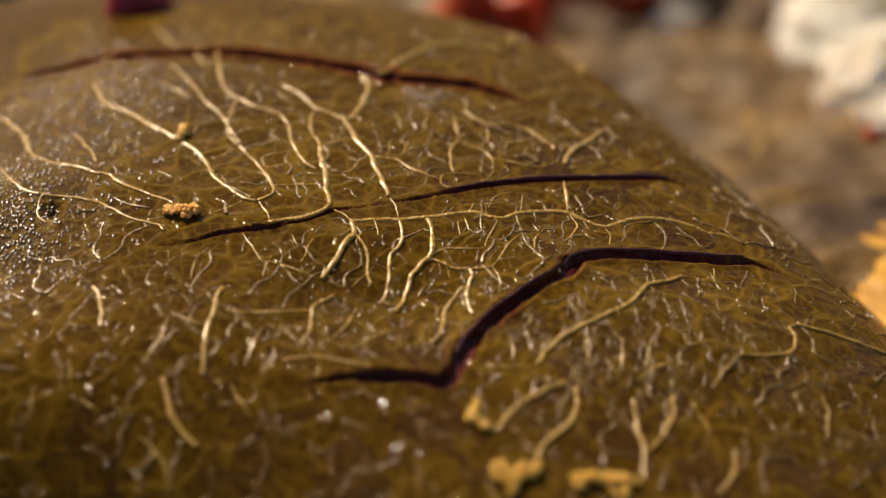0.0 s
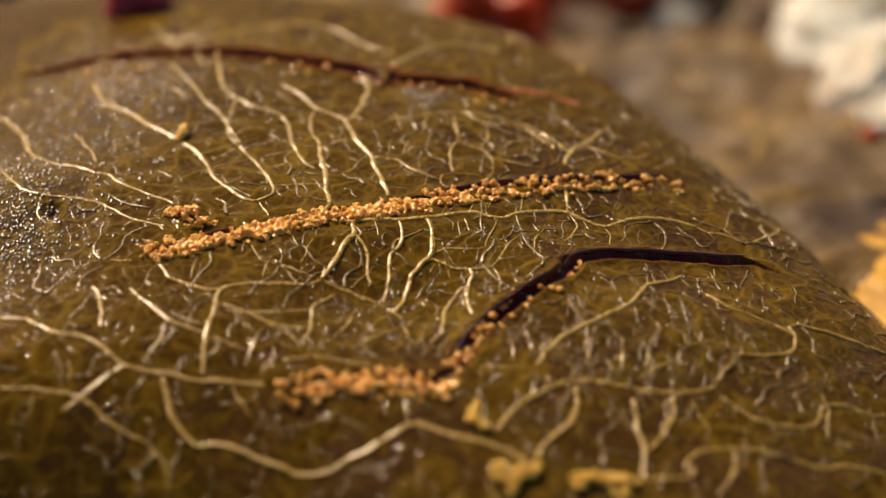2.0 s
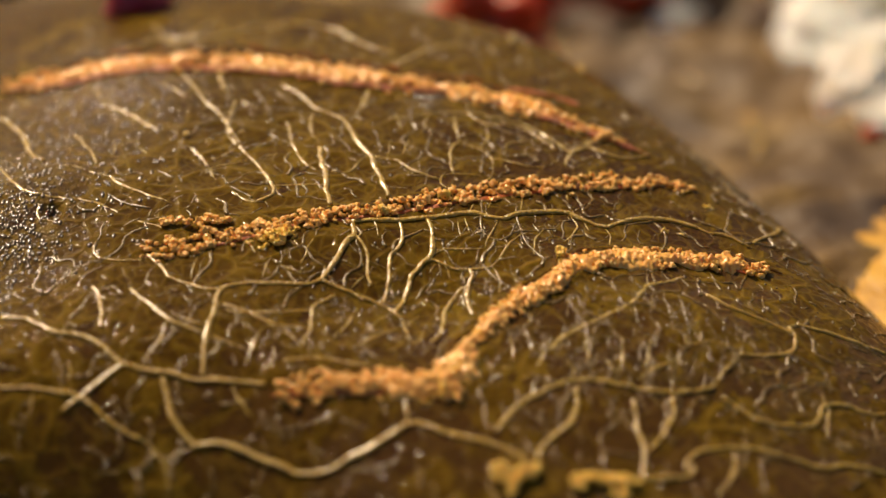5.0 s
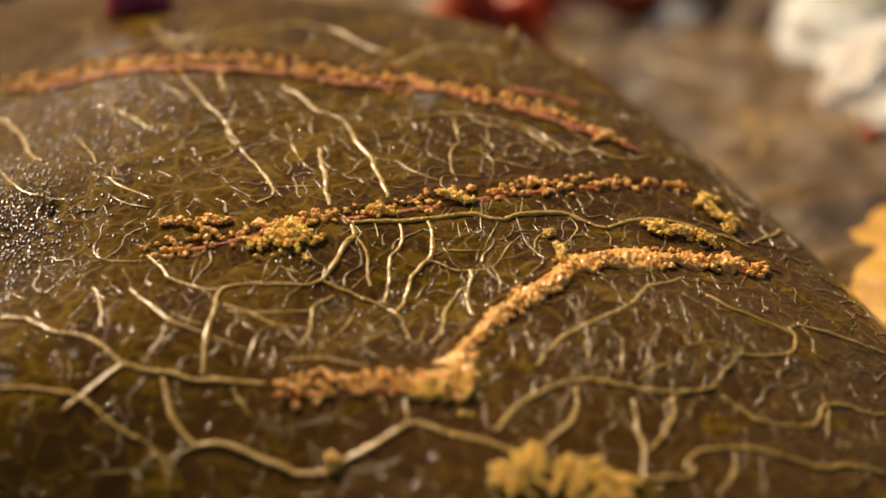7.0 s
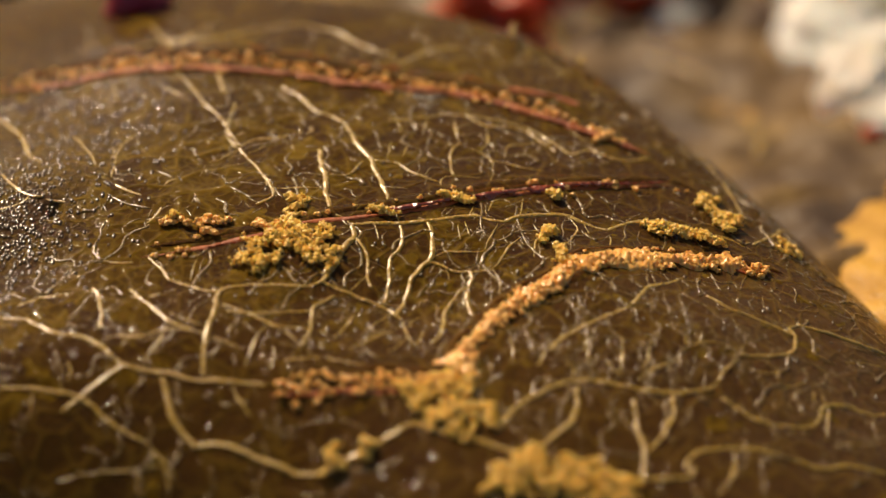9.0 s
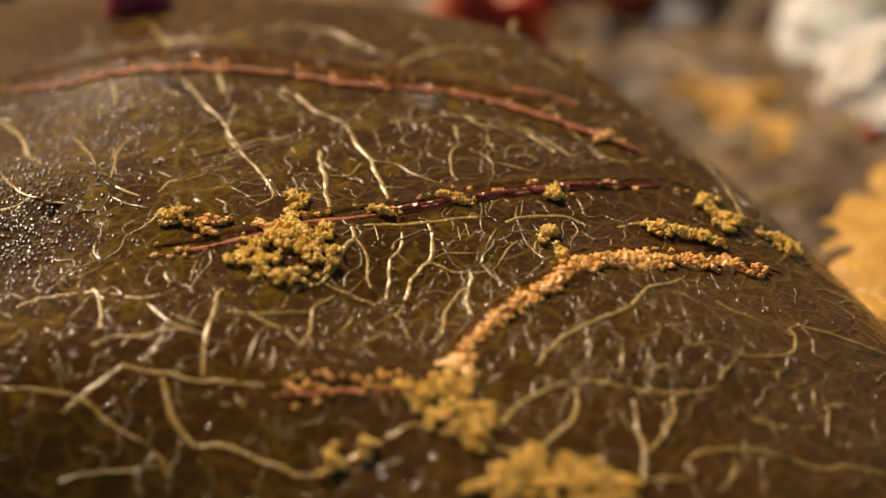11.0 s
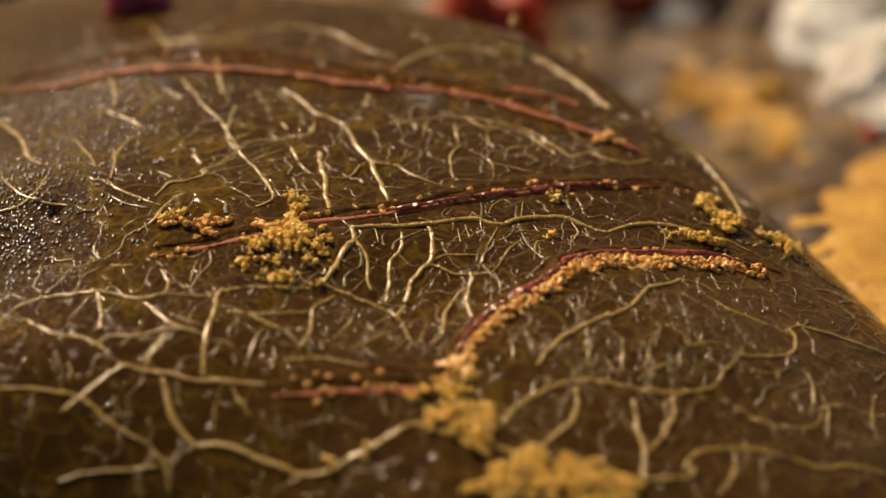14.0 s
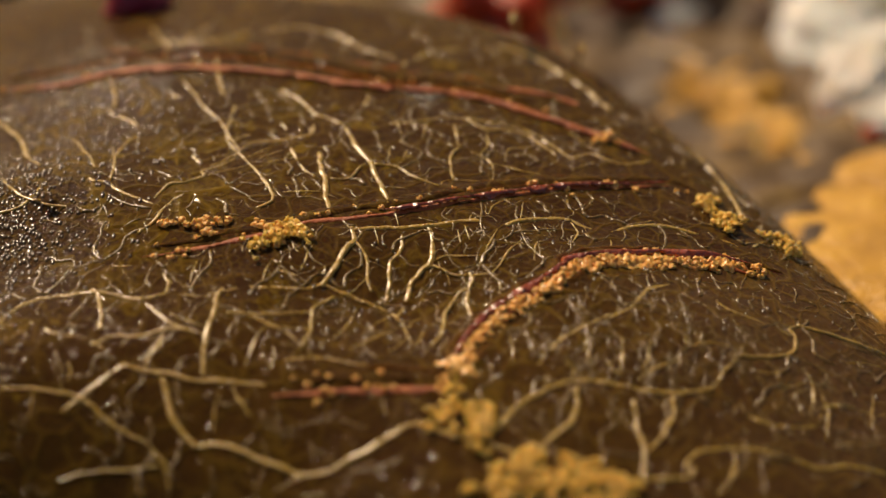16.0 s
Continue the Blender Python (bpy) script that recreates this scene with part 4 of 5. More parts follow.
vein([(10.5, -10.9), (11.0, -11.8), (11.2, -12.6)], 0.11, "early")
vein([(2.9, -7.6), (3.0, -8.5), (2.9, -9.4)], 0.11, "steady")
vein([(5.2, -9.1), (5.6, -9.6), (5.3, -10.5)], 0.10, "steady", True)
vein([(7.0, -8.8), (7.2, -9.4), (7.7, -9.8)], 0.10, "steady", True)
vein([(6.1, -7.6), (6.2, -8.7), (6.4, -9.7)], 0.10, "steady", True)
vein([(7.8, -7.4), (7.7, -8.5), (7.5, -9.6)], 0.10, "steady", True)
vein([(9.0, -7.3), (8.8, -8.4), (8.6, -9.2)], 0.10, "steady", True)
vein([(15.9, -7.6), (16.0, -9.0), (15.7, -10.5)], 0.09, "late")
vein([(18.8, -8.0), (18.5, -9.6), (18.3, -10.3)], 0.09, "late")
vein([(16.4, -8.9), (16.5, -10.2), (16.2, -11.7)], 0.08, "steady")
vein([(16.6, -11.9), (17.2, -11.6), (17.9, -11.5)], 0.10, "steady")
vein([(-17.3, -10.6), (-17.3, -11.4), (-17.4, -12.0)], 0.10, "steady")
vein([(-16.0, -9.3), (-15.8, -9.8), (-15.9, -10.4)], 0.11, "steady")
vein([(-13.8, -8.5), (-13.6, -8.2), (-13.3, -8.0)], 0.10, "steady")
vein([(-14.8, -11.8), (-13.8, -12.0), (-13.1, -11.7)], 0.09, "late")
vein([(2.9, 21.3), (4.4, 20.5), (5.8, 19.1), (7.2, 16.9), (8.5, 14.5)], 0.18, "late")
vein([(10.5, 13.4), (11.3, 13.3), (12.7, 12.2), (13.8, 9.1), (14.3, 5.7)], 0.14, "late")
vein([(3.6, 21.0), (6.5, 56.8), (7.9, 53.9), (7.3, 19.2)], 0.17, "steady")
vein([(8.4, 56.0), (10.0, 56.9), (11.2, 59.6), (11.2, 63.2)], 0.28, "steady")
vein([(19.2, 38.3), (19.3, 34.7), (18.6, 30.9)], 0.27, "steady")
vein([(13.4, 50.4), (15.5, 47.9), (17.5, 45.8)], 0.22, "late")

# ---- fine threads between the veins ----
def cell_edges(spacing, tall, lo, hi, rng):
    """The sides of the cells round jittered points: a net in which every thread meets others."""
    nu, nv = int((hi[0] - lo[0]) / spacing), int((hi[1] - lo[1]) / (spacing * tall))
    iu, iv = np.meshgrid(np.arange(nu), np.arange(nv))
    pts = np.stack([iu.ravel() + 0.5 * (iv.ravel() % 2), iv.ravel()], 1) + rng.uniform(-0.46, 0.46, (nu * nv, 2))
    edges = {}
    for i, p in enumerate(pts):
        d = ((pts - p) ** 2).sum(1)
        poly = [(np.array(c) + p, -1) for c in ((-2.5, -2.5), (2.5, -2.5), (2.5, 2.5), (-2.5, 2.5))]
        for j in np.argsort(d)[1:15]:
            n = pts[j] - p
            c = n @ (pts[j] + p) / 2
            cut_poly = []
            for k, (a, mark) in enumerate(poly):
                b = poly[(k + 1) % len(poly)][0]
                da, db = n @ a - c, n @ b - c
                if da <= 0:
                    cut_poly.append((a, mark))
                    if db > 0:
                        cut_poly.append((a + (b - a) * da / (da - db), int(j)))
                elif db <= 0:
                    cut_poly.append((a + (b - a) * da / (da - db), mark))
            poly = cut_poly
        for k, (a, mark) in enumerate(poly):
            b = poly[(k + 1) % len(poly)][0]
            if mark > i and np.hypot(*(b - a)) > 0.12:
                edges[i, mark] = (a, b)
    size = np.array([spacing, spacing * tall])
    return [(np.array(lo) + a * size, np.array(lo) + b * size) for a, b in edges.values()]


def thread_net(seed, spacing, tall, lo, hi, radius, share):
    """A loose net of fine threads, one mesh."""
    rng = np.random.default_rng(seed)
    pieces = []
    for a, b in cell_edges(spacing, tall, lo, hi, rng):
        if rng.random() > share * (0.45 + 0.55 * float(bump_at(*((a + b) / 2), 4, 0, 16, 13))):
            continue
        side = np.array([a[1] - b[1], b[0] - a[0]])
        mids = [a + (b - a) * f + side * rng.normal(0, 0.09) for f in (0.33, 0.66)]
        path = smooth_path([a, *mids, b], 0.18)
        if (0.87 * path[:, 0] + 0.49 * path[:, 1]).max() > 19 or not off_cracks(path) or pebbled(*path.mean(0)) > 0.45:
            continue
        r = radius * rng.uniform(0.6, 1.35) * (1 + 0.2 * wander(len(path), rng, 0.5))
        z = cap_skin_height(path[:, 0], path[:, 1]) + 0.006 + 0.012 * wander(len(path), rng, 0.6)
        pieces.append(tube(path, z, r, 7, 0.6))
    return joined(pieces)


NETS = []
NETS.append(tagged(part("thread_net", mesh_of("thread_net", *thread_net(5, 1.55, 1.5, (-22, -17), (23, 25), 0.066, 0.62), THREAD), mould,
            "pale thin veins in a loose net"), kind="stuff"))
NETS.append(tagged(part("fine_thread_net", mesh_of("fine_thread_net", *thread_net(6, 0.85, 1.5, (-22, -17), (23, 23), 0.036, 0.28), THREAD), mould,
            "hair-fine threads between the veins"), kind="stuff"))


def twig_field(seed, cu, cv, ru, rv, count, length, turn):
    """Short feathery twigs in the hollows, fanned out about one way."""
    rng = np.random.default_rng(seed)
    pieces = []
    for _ in range(count):
        a, q = rng.uniform(0, 2 * math.pi), math.sqrt(rng.random())
        start = np.array([cu + ru * q * math.cos(a), cv + rv * q * math.sin(a)])
        way = math.radians(turn + rng.normal(0, 12) + 30 * q * math.cos(a))
        made = twig(start, way, length * rng.uniform(0.6, 1.4), rng, rng.uniform(0.03, 0.052))
        if made:
            pieces.append(made)
            for side in (-1, 1):
                fork = twig(start + 0.4 * length * np.array([math.cos(way), math.sin(way)]), way + side * rng.uniform(0.4, 0.9), length * 0.5, rng, 0.028)
                if fork:
                    pieces.append(fork)
    return joined(pieces)


for seed, field in enumerate(((-1.0, -6.0, 5.0, 3.2, 30, 1.2, 60), (8, -7.5, 6.0, 3.0, 50, 1.5, 80), (17, -8, 4.5, 5, 45, 1.3, 165),
                              (5, -1.0, 5, 2.0, 20, 0.9, 95))):
    NETS.append(tagged(part("twig_mat", mesh_of("twig_mat", *twig_field(40 + seed, *field), THREAD), mould, "feathery fine yellow twigs"), kind="stuff"))
for lo, hi in ((-30, -10), (-10, 0), (0, 8), (8, 30)):
    near = [made for at, made in SIDE_TWIGS if lo <= at[0] < hi]
    NETS.append(tagged(part("side_twig_mat", mesh_of("side_twig_mat", *joined(near), THREAD), mould, "fine side branches of the veins"), kind="stuff"))
for net in NETS:
    keyed_height(net, (0, 0, 0), [(0, 0), (3.5, 0.004), (7, 0), (9, -0.012), (12, -0.020), (13.3, -0.024), (14.6, 0), (16, -0.006)])


# ---- grains ----
def grain_mesh(name, seed, count, spread, size, material, tall=0.7):
    """One knot: a closed skin round many fused grains."""
    rng = np.random.default_rng(seed)
    c = rng.normal(0, 1, (count, 3))
    c *= (spread * rng.random(count) ** 0.35 / np.linalg.norm(c, axis=1))[:, None]
    c[:, 2] *= tall
    r = size * rng.uniform(0.7, 1.3, count)
    bm = bmesh.new()
    bmesh.ops.create_icosphere(bm, subdivisions=3, radius=1.0)
    way = np.array([p.co[:] for p in bm.verts])
    along = way @ c.T
    inside = along ** 2 - (c ** 2).sum(1)[None] + r[None] ** 2
    far = np.where((inside > 0) & (along > 0), along + np.sqrt(np.maximum(inside, 0)), spread * 0.35).max(1)
    for p, k in zip(bm.verts, far):
        p.co *= k
    bmesh.ops.delete(bm, geom=[p for p in bm.verts if p.co.z < -0.16], context="VERTS")
    bmesh.ops.holes_fill(bm, edges=[e for e in bm.edges if e.is_boundary])
    bmesh.ops.recalc_face_normals(bm, faces=bm.faces)
    bm.verts.index_update()
    verts = [p.co * MM for p in bm.verts]
    faces = [[p.index for p in f.verts] for f in bm.faces]
    bm.free()
    return mesh_of(name, verts, faces, material)


GRAINS = {
    "orange": [grain_mesh("grains", 300 + i, 44, 0.36, 0.085, ORANGE) for i in range(9)],
    "yellow": [grain_mesh("grains", 400 + i, 40, 0.40, 0.080, YELLOW, 1.0) for i in range(6)],
}


def grain(parent, rng, colour, u, v, t_in, t_out, up=0.0, slow=0.8, drift=(0, 0)):
    """One knot of grains that swells up out of the skin and later sinks back."""
    ob = part("grain_knot", rng.choice(GRAINS[colour]), parent)
    size = rng.uniform(0.28, 0.58) if colour == "orange" else rng.uniform(0.28, 0.56)
    ob.scale = (size,) * 3
    spin = rng.uniform(0, 360)
    z = float(cap_skin_height(np.array(u), np.array(v)))
    top, low = z + up + 0.08, z - 0.95
    rows = []
    a0, a1 = max(t_in - slow / 2, 0), max(t_in + slow / 2, 0)
    b0, b1 = min(t_out - slow, 16), min(t_out + slow * 1.5, 16)
    level = lambda t: top if a1 <= t <= b0 else (low + (top - low) * (t - a0) / (a1 - a0) if a0 < t < a1 else low if t <= a0 else top + (low - top) * (t - b0) / max(b1 - b0, 0.01))
    if t_in < 0:
        a0 = a1 = 0
    for t in sorted({0, round(a0, 2), round(a1, 2), round(b0, 2), round(b1, 2), 16}):
        k = t / 16
        settle = 0.06 * min(max((t - 6) / 8, 0), 1) if colour == "orange" else 0.0
        rows.append((t, pose((u + drift[0] * k) * MM, (v + drift[1] * k) * MM, (level(t) - settle) * MM, 0, 0, spin)))
    clean = [rows[0]]
    for r in rows[1:]:
        if r[0] - clean[-1][0] > 0.05:
            clean.append(r)
    MOVES.append((ob, clean))


def crust(label, crack, seam, start, full, leave, gone, spread, count, seed, keep, sections):
    """The granular crust that wells out of one crack, in lengths of it, knot by knot."""
    rng = np.random.default_rng(seed)
    a, b = smooth_path(crack, 0.1), smooth_path(seam, 0.1)
    for k in range(sections):
        top = thing("granular_crust", label, "slime crust", "crusts along the cracks")
        for i in range(count):
            s = min(max((k + (i + rng.uniform(-0.5, 0.5)) / count) / sections, 0.0), 1.0)
            p, q = a[int(s * (len(a) - 1))], b[int(s * (len(b) - 1))]
            edge = rng.uniform(-1, 1)
            wide = spread * (0.62 + 0.38 * math.sin(s * 41 + seed) * math.sin(s * 17)) + 0.08
            p = p + (q - p) * rng.uniform(0.2, 0.9) + np.array([rng.normal(0, 0.12), edge * wide])
            t_in = start(s) + (full(s) - start(s)) * (1 - abs(edge)) + rng.normal(0, 0.12)
            t_out = 20.0 if rng.random() < keep(s, edge) else leave + (gone - leave) * rng.random()
            grain(top, rng, "orange", p[0], p[1], max(t_in, 0.3), t_out, 0.22 * (1 - abs(edge)) * rng.random())


crust("rough orange granular slime crust filling the long upper crack", CRACK_UPPER, SEAM_UPPER,
      lambda s: 1.8, lambda s: 3.0, 4.8, 11.5, 1.1, 290, 11, lambda s, e: 0.03, 2)
crust("orange granular slime crust along the thin middle crack", CRACK_MIDDLE, SEAM_MIDDLE,
      lambda s: 0.9 + 0.6 * s, lambda s: 2.2 + 0.3 * s, 3.8, 8.6, 0.85, 270, 12, lambda s, e: 0.06, 2)
crust("thick orange granular slime crust heaped along the stepped lower crack", CRACK_LOWER, SEAM_LOWER,
      lambda s: 1.1 + 1.2 * s, lambda s: 2.1 + 1.5 * s, 6.0, 13.0, 1.0, 298, 13, lambda s, e: (0.95 if e < 0.1 else 0.15) if s > 0.34 else 0.1, 2)


def crust_bed(crack, seam, half_width, tall, arrive, sink_at, left, pieces, label):
    """The soft granular bed under the knots, in rigid lengths: each wells up, and later settles by its own depth."""
    a, b = smooth_path(crack, 0.1), smooth_path(seam, 0.1)
    n = int(np.linalg.norm(np.diff(a, axis=0), axis=1).sum() / 0.09)
    s = np.linspace(0, 1, n)
    mid = 0.45 * a[(s * (len(a) - 1)).astype(int)] + 0.55 * b[(s * (len(b) - 1)).astype(int)]
    kernel = np.ones(15) / 15
    mid = np.stack([np.convolve(np.pad(mid[:, k], 7, mode="edge"), kernel, "valid") for k in (0, 1)], 1)
    tan = np.gradient(mid, axis=0)
    tan /= np.linalg.norm(tan, axis=1)[:, None]
    side = np.stack([-tan[:, 1], tan[:, 0]], 1)
    rng = np.random.default_rng(n)
    ends = np.clip(np.minimum(s, 1 - s) * 14, 0.2, 1)
    w = half_width * ends * (1 + 0.36 * wander(n, rng, 0.10) + 0.2 * wander(n, rng, 0.4))
    q = np.linspace(-1, 1, 19)
    plan = mid[:, None] + side[:, None] * (w[:, None] * q[None])[..., None]
    u, v = plan[..., 0].ravel(), plan[..., 1].ravel()
    dome = (tall * ends * (1 + 0.25 * wander(n, rng, 0.15)))[:, None] * (1 - np.abs(q) ** 2.2)[None] - 0.14 * np.abs(q)[None] ** 6
    knobs = np.array([max(0.0, 1 - (noise.voronoi(Vector((x * 3.1, y * 2.6, 0)))[0][0] / 0.55) ** 2) + 0.6 * max(0.0, 1 - (noise.voronoi(Vector((x * 6.5, y * 5.5, 3)))[0][0] / 0.5) ** 2)
                      for x, y in zip(u, v)]).reshape(n, 19)
    z = cap_skin_height(u, v).reshape(n, 19) + dome + 0.19 * knobs * (1 - np.abs(q) ** 4)[None]
    cuts = np.linspace(0, n - 1, pieces + 1).astype(int)
    m = len(q)
    for lo, hi in zip(cuts, cuts[1:]):
        rows_z = z[lo:hi + 2]
        k = len(rows_z)
        verts = np.concatenate([plan[lo:hi + 2], rows_z[..., None]], 2).reshape(-1, 3) * MM
        faces = [(i * m + j, i * m + j + 1, (i + 1) * m + j + 1, (i + 1) * m + j) for i in range(k - 1) for j in range(m - 1)]
        ob = part("crust_bed", mesh_of("crust_bed", verts, faces, ORANGE), mould, label)
        at = (s[lo] + s[hi]) / 2
        t0, t1 = arrive(at)
        t2, t3 = sink_at(at)
        keyed_height(ob, (0, 0, 0), [(0, -2.2), (t0, -2.2), (t0 + 0.15, -0.7), (t1, 0), (t2, 0), (t3, -left(at)), (16, -left(at) - 0.02)])


crust_bed(CRACK_UPPER, SEAM_UPPER, 0.85, 0.22, lambda s: (2.2, 3.2), lambda s: (4.0 + 0.8 * s, 9.5), lambda s: 0.9, 12, "pale orange granular bed")
crust_bed(CRACK_MIDDLE, SEAM_MIDDLE, 0.55, 0.20, lambda s: (1.3 + 0.5 * s, 2.4 + 0.3 * s), lambda s: (3.8, 6.6), lambda s: 0.7, 12, "pale orange granular bed")
crust_bed(CRACK_LOWER, SEAM_LOWER, 0.66, 0.22, lambda s: (1.4 + 1.4 * s, 2.3 + 1.7 * s), lambda s: (4.5, 7.5) if s < 0.3 else (8.0, 12.0),
          lambda s: 0.9 if s < 0.3 else 0.10, 14, "pale orange granular bed")


CLUSTER_COUNT = [0]


def cluster(u, v, ru, rv, count, t_in, t_out, colour):
    """A loose heap of grain knots that spreads outwards from its middle."""
    CLUSTER_COUNT[0] += 1
    rng = np.random.default_rng(700 + CLUSTER_COUNT[0])
    words = "branching yellow granular slime heap on brown skin" if colour == "yellow" else "small orange granular slime heap on brown skin"
    top = thing("slime_heap", words, "slime heap", "granular heaps")
    t_in = t_in - 0.8 if t_in > 4 else t_in
    arms = max(3, count // 4)
    for arm in range(arms):
        a = 2 * math.pi * (arm + rng.uniform(-0.4, 0.4)) / arms
        at, steps = 0.15 * rng.normal(0, 1, 2), max(5, int(count * 3.6 / arms))
        for i in range(steps):
            q = float(np.hypot(*at))
            start = t_in if t_in < 0 else t_in + 1.4 * min(q, 1.2) + rng.normal(0, 0.2)
            grain(top, rng, colour, u + ru * at[0], v + rv * at[1], start, (24 if t_out > 16 and rng.random() < 0.75 else t_out - 0.8 * q + rng.normal(0, 0.7)), 0.08 + 0.3 * max(1 - q, 0) * rng.random(), 1.2,
                  (rng.normal(0, 0.12), rng.normal(-0.1, 0.12)))
            a += rng.normal(0, 0.7)
            if q > 1.0:
                a = math.atan2(-at[1], -at[0]) + rng.normal(0, 0.9)
            at = at + np.array([math.cos(a), math.sin(a)]) * 0.15


cluster(-11.7, 1.2, 1.0, 0.8, 12, -1, 3.0, "orange")
cluster(-12.5, 8.9, 0.6, 0.8, 7, -1, 4.5, "yellow")
cluster(-11.2, 0.4, 1.4, 1.0, 12, 1.2, 16.5, "orange")
cluster(-7.8, -0.3, 0.8, 1.1, 10, 2.4, 16.5, "orange")
cluster(-7.5, -0.9, 1.4, 1.4, 26, 4.8, 16.5, "yellow")
cluster(-6.7, -0.9, 1.5, 1.9, 30, 6.5, 15.0, "yellow")
cluster(-6.8, 1.9, 0.8, 1.0, 14, 8.2, 14.8, "yellow")
cluster(-8.7, -2.9, 1.1, 1.3, 18, 8.5, 13.5, "yellow")
cluster(-5.6, -1.4, 0.9, 1.6, 18, 7.8, 14.0, "yellow")
cluster(-7.1, -3.6, 2.0, 0.8, 16, 10.5, 14.2, "yellow")
cluster(-12.3, 0.9, 0.8, 0.8, 10, 9.0, 14.8, "yellow")
cluster(-2.8, 1.5, 0.7, 0.4, 8, 5.0, 13.0, "yellow")
cluster(0.2, 2.9, 1.1, 0.5, 12, 5.0, 12.0, "yellow")
cluster(5.3, 3.7, 0.5, 0.8, 9, 8.6, 14.0, "yellow")
cluster(8.2, 10.4, 0.9, 0.6, 9, 3.5, 16.5, "orange")
cluster(0.0, -10.9, 1.2, 1.0, 22, 2.5, 9.5, "orange")
cluster(0.1, -11.4, 1.3, 1.3, 24, 5.0, 14.5, "yellow")
cluster(0.8, -12.5, 1.4, 1.8, 30, 7.5, 16.5, "yellow")
cluster(1.1, -13.8, 1.1, 1.4, 18, 10.5, 16.5, "yellow")
cluster(-1.3, -11.2, 0.8, 1.2, 14, 7.5, 13.0, "yellow")
cluster(3.0, -16.1, 1.0, 1.0, 20, -1, 16.5, "yellow")
cluster(6.6, -16.2, 1.2, 1.0, 18, -1, 16.5, "yellow")
cluster(3.3, -15.9, 1.6, 1.4, 26, 5.5, 16.5, "yellow")
cluster(6.3, -16.0, 1.8, 1.4, 26, 6.0, 16.5, "yellow")
cluster(4.7, -16.5, 2.8, 1.0, 24, 9.0, 16.5, "yellow")
cluster(2.0, -16.6, 1.1, 1.1, 14, 9.0, 16.5, "yellow")
cluster(5.3, -1.5, 0.6, 0.9, 12, 4.0, 12.0, "yellow")
cluster(4.9, 0.2, 0.4, 1.1, 10, 7.0, 13.5, "yellow")
cluster(10.7, 2.0, 1.5, 0.6, 18, 5.5, 13.5, "yellow")
cluster(12.0, 1.5, 1.5, 0.6, 14, 7.0, 15.5, "yellow")
cluster(12.7, 5.2, 0.7, 1.3, 14, 5.5, 16.5, "yellow")
cluster(13.8, 3.7, 0.9, 0.9, 16, 6.5, 16.5, "yellow")
cluster(16.2, 3.3, 1.4, 1.2, 14, 9.0, 16.5, "yellow")
cluster(-4.6, -14.7, 0.6, 0.7, 8, 6.8, 13.5, "yellow")
cluster(-3.1, -14.4, 0.5, 0.5, 6, 7.5, 14.0, "yellow")
cluster(1.3, -13.2, 0.5, 1.2, 8, -1, 4.0, "yellow")

# ---- the ground behind: slime sheet, lichen, red fungi, bark chips ----
def on_ground(u, v):
    return float(ground_height(np.array(u), np.array(v)))


def slime_sheet(u, v, ru, rv, rz, seed, rows, label, rough=0.2, freq=1.6):
    rng = np.random.default_rng(seed)
    top = thing("slime_sheet", label, "slime mould", "yellow slime sheets", at=(u * MM, v * MM, on_ground(u, v) * MM))
    body = part("sheet", mesh_of("sheet", *lump(rng, 1.0, (ru, rv, rz), rough, 6, freq), SHEET), top)
    MOVES.append((top, [(t, pose((u + du) * MM, (v + dv) * MM, (on_ground(u, v) + dz - 0.28 * dv) * MM, -15.6)) for t, du, dv, dz in rows]))


slime_sheet(28.4, 11.0, 7.5, 13.0, 1.1, 21, [(0, 0, 0, -0.35), (4, 0, 0, -0.3), (9, -0.8, 0.6, 0.1), (12, -2.2, 1.6, 0.2), (16, -3.0, 2.6, 0.3)],
            "thick bright orange-yellow slime sheet creeping over dark soil", 0.12, 2.6)
slime_sheet(29.0, 24.5, 5.0, 6.0, 0.9, 22, [(0, 3, 0, -1.2), (6, 3, 0, -1.2), (10, 1, 0, 0), (16, -1.5, 0.5, 0.3)],
            "low lobed yellow slime sheet spreading on dark soil", 0.2, 2.6)
slime_sheet(17.6, 45.5, 4.2, 5.0, 0.9, 23, [(0, 0, 0, -1.4), (8, 0, 0, -1.4), (12, 0, 0, -0.62), (16, 0, 0, -0.5)],
            "thin patchy yellow slime on dark soil", 0.7, 2.6)
slime_sheet(20.5, 37.0, 3.2, 5.5, 0.8, 24, [(0, 0, 0, -1.3), (8, 0, 0, -1.3), (12, 0, 0, -0.62), (16, 0, 0, -0.5)],
            "thin patchy yellow slime on dark soil", 0.7, 2.6)


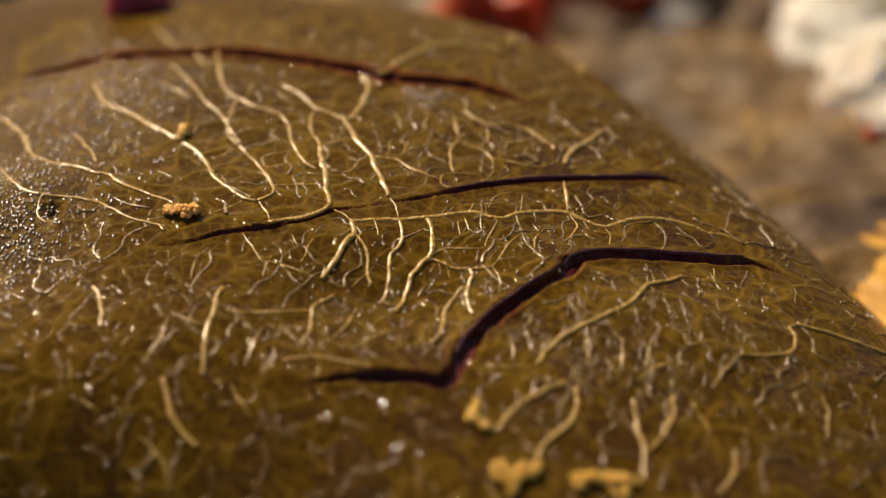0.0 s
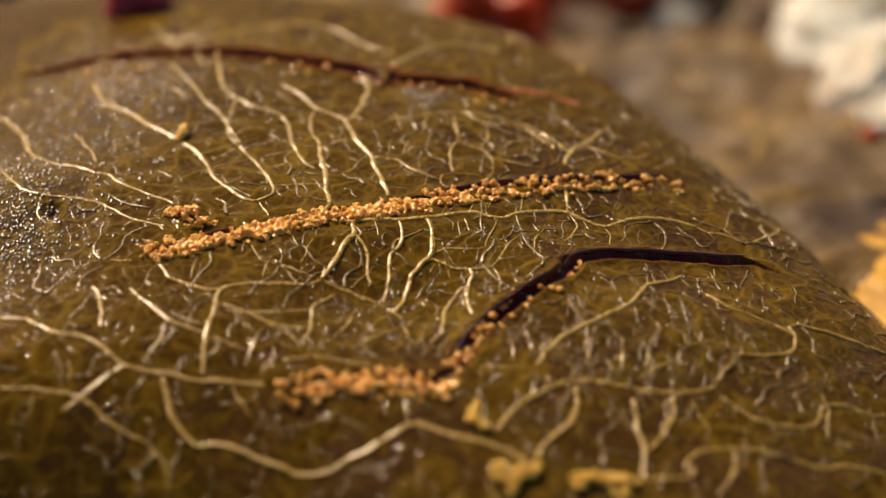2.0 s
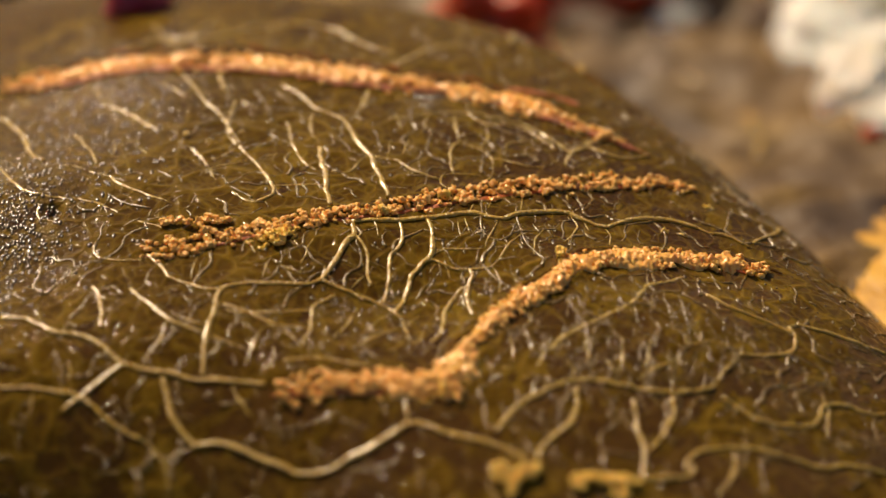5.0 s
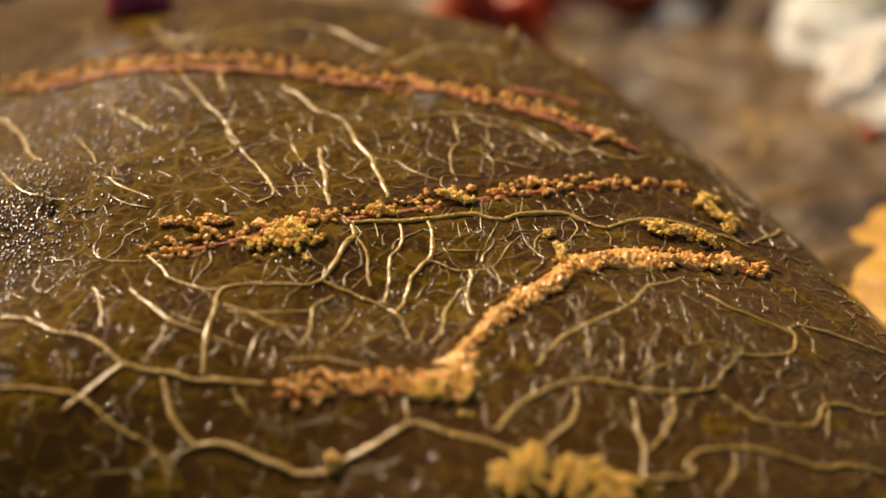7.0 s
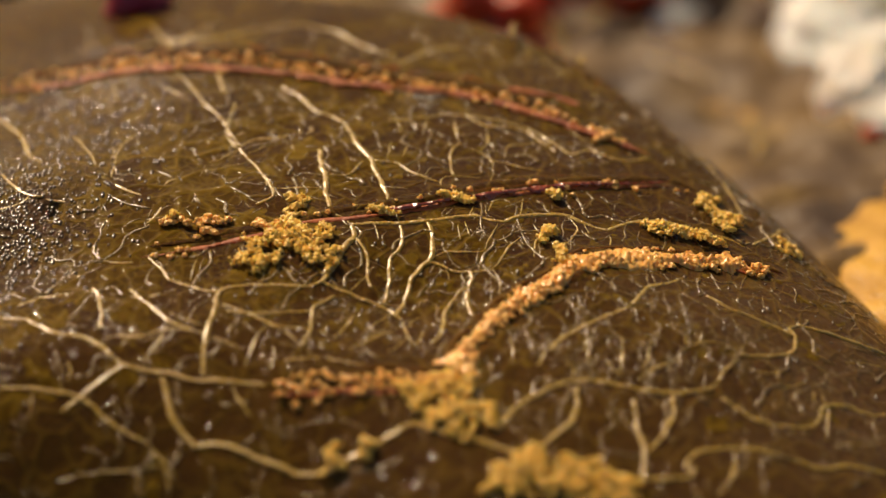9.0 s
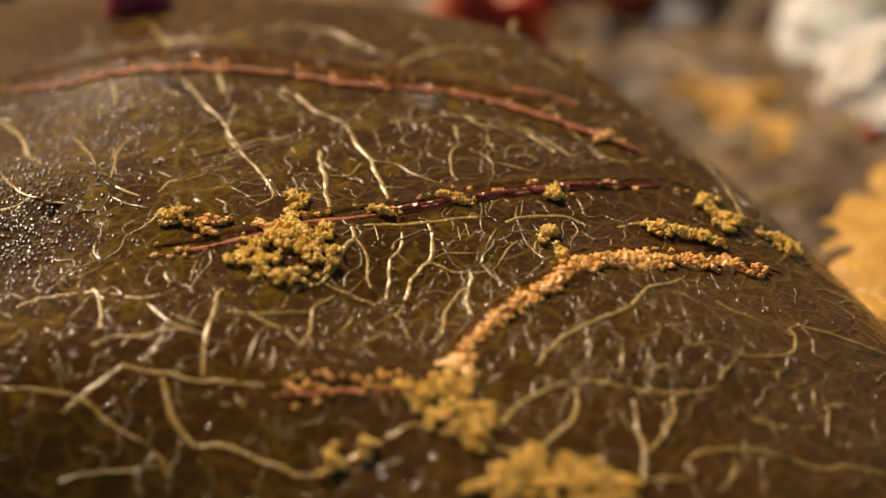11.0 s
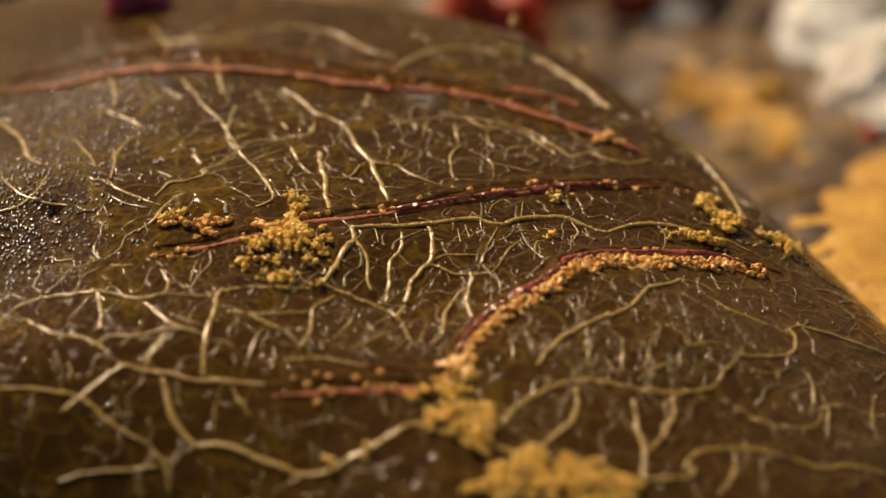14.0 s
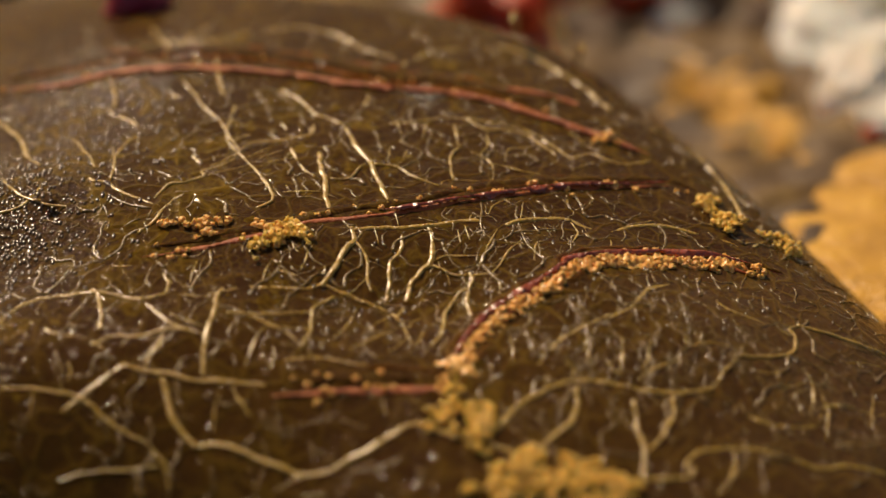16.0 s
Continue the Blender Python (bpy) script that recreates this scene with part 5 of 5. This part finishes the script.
def lobed_lichen(u, v, seed, count, wide, tall, label):
    """A mound of ruffled lobes with a few pink tips at its foot."""
    rng = np.random.default_rng(seed)
    top = thing("lichen", label, "lichen", "pale lichen tufts", at=(u * MM, v * MM, on_ground(u, v) * MM))
    core, f = lump(rng, 1.0, (wide * 0.8, wide * 0.8, tall * 0.85), 0.25, 4)
    part("stem", mesh_of("stem", core, f, LICHEN), top)
    for i in range(count):
        a, e = rng.uniform(0, 2 * math.pi), math.asin(rng.uniform(0.05, 1.0))
        spot = np.array([wide * math.cos(a) * math.cos(e), wide * math.sin(a) * math.cos(e), tall * math.sin(e)])
        vv, f = lump(rng, wide * rng.uniform(0.16, 0.28), (1.1, 1.0, rng.uniform(0.4, 0.7)), 0.5, 3, 2.0)
        turn = np.array(Euler(rng.normal(0, 0.35, 3)).to_matrix())
        part("lobe", mesh_of("lobe", vv @ turn.T + spot * MM, f, LICHEN), top)
    for i in range(2):
        a = rng.uniform(math.pi * 1.0, math.pi * 1.6)
        vv, f = lump(rng, wide * 0.15, (1, 1, 0.8), 0.3, 3)
        part("tip", mesh_of("tip", vv + np.array([wide * math.cos(a), wide * math.sin(a), tall * rng.uniform(0.05, 0.4)]) * MM, f, PINK), top, "pink fleshy tip")


lobed_lichen(33.0, 56.0, 31, 60, 8.6, 2.6, "pale cream lobed lichen mat with pink tips")
lobed_lichen(30.2, 45.5, 35, 34, 4.6, 2.2, "cream lobed lichen mat with pink tips on soil")
lobed_lichen(26.0, 40.5, 32, 18, 2.2, 1.5, "small white lichen tuft with pink tips on soil")
lobed_lichen(27.6, 36.0, 34, 16, 2.0, 1.4, "small white lichen tuft with pink tips on soil")
lobed_lichen(16.4, 60.0, 33, 12, 1.8, 1.4, "small pinkish lichen tuft on soil")


def fungus(u, v, z, size, squash, material, label, seed, turn=0):
    rng = np.random.default_rng(seed)
    vv, f = lump(rng, size, squash, 0.3, 4, 1.4)
    vv[:, 2] += size * squash[2] * 0.6 * MM
    ob = tagged(new("fungus", mesh_of("fungus", vv, f, material)), label, "fungus", "red fungi")
    ob.matrix_world = pose(u * MM, v * MM, z * MM, 0, 0, turn)


fungus(3.2, 50.0, on_ground(3.2, 50.0), 2.9, (1.35, 0.8, 1.5), RED, "tall red club fungus standing on soil behind the cap", 51, -20)
fungus(11.5, 64.0, on_ground(11.5, 64.0), 5.4, (1.2, 0.6, 0.55), RED, "dull red fungus lobe on the soil", 52, 10)
fungus(25.9, 34.2, on_ground(25.9, 34.2), 0.55, (1.2, 0.8, 0.7), RED, "small dark red fungus beside a lichen tuft", 54, 10)
fungus(-16.9, 27.3, float(cap_height(np.array(-16.9), np.array(27.3))) - 0.5, 1.5, (1.2, 0.8, 1.0), MAGENTA, "dark magenta fungus bud growing on the cap", 53, 15)


def bark_chip(u, v, size, seed):
    rng = np.random.default_rng(seed)
    bm = bmesh.new()
    bmesh.ops.create_cube(bm, size=1.0)
    bmesh.ops.subdivide_edges(bm, edges=bm.edges[:], cuts=4, use_grid_fill=True)
    shift = Vector(rng.uniform(-50, 50, 3))
    squash = (rng.uniform(0.8, 1.6), rng.uniform(0.5, 0.9), rng.uniform(0.25, 0.5))
    verts = []
    for p in bm.verts:
        k = p.co + 0.16 * noise.noise_vector(p.co * 2.3 + shift)
        verts.append([k[i] * squash[i] * size * MM for i in range(3)])
    faces = [[p.index for p in f.verts] for f in bm.faces]
    bm.free()
    ob = tagged(new("bark_chip", mesh_of("bark_chip", verts, faces, CHIP)), "dark brown rough bark chip lying on soil", "bark chip", "bark chips")
    ob.matrix_world = pose(u * MM, v * MM, (on_ground(u, v) + size * 0.12) * MM, rng.normal(0, 10), rng.normal(0, 10), rng.uniform(0, 360))


chips = np.random.default_rng(77)
for i in range(60):
    u, v = chips.uniform(-35, 45), chips.uniform(30, 85)
    if float(cap_height(np.array(u), np.array(v))) < on_ground(u, v) - 1.5 and math.hypot(u - 30, v - 39) > 7 and math.hypot(u - 24, v - 22) > 22 and math.hypot(u - 33, v - 55) > 10:
        bark_chip(u, v, chips.uniform(2.0, 5.0), 900 + i)


# ---- what moves ----
def motions():
    for ob, rows in MOVES:
        walk(ob, rows)


motions()
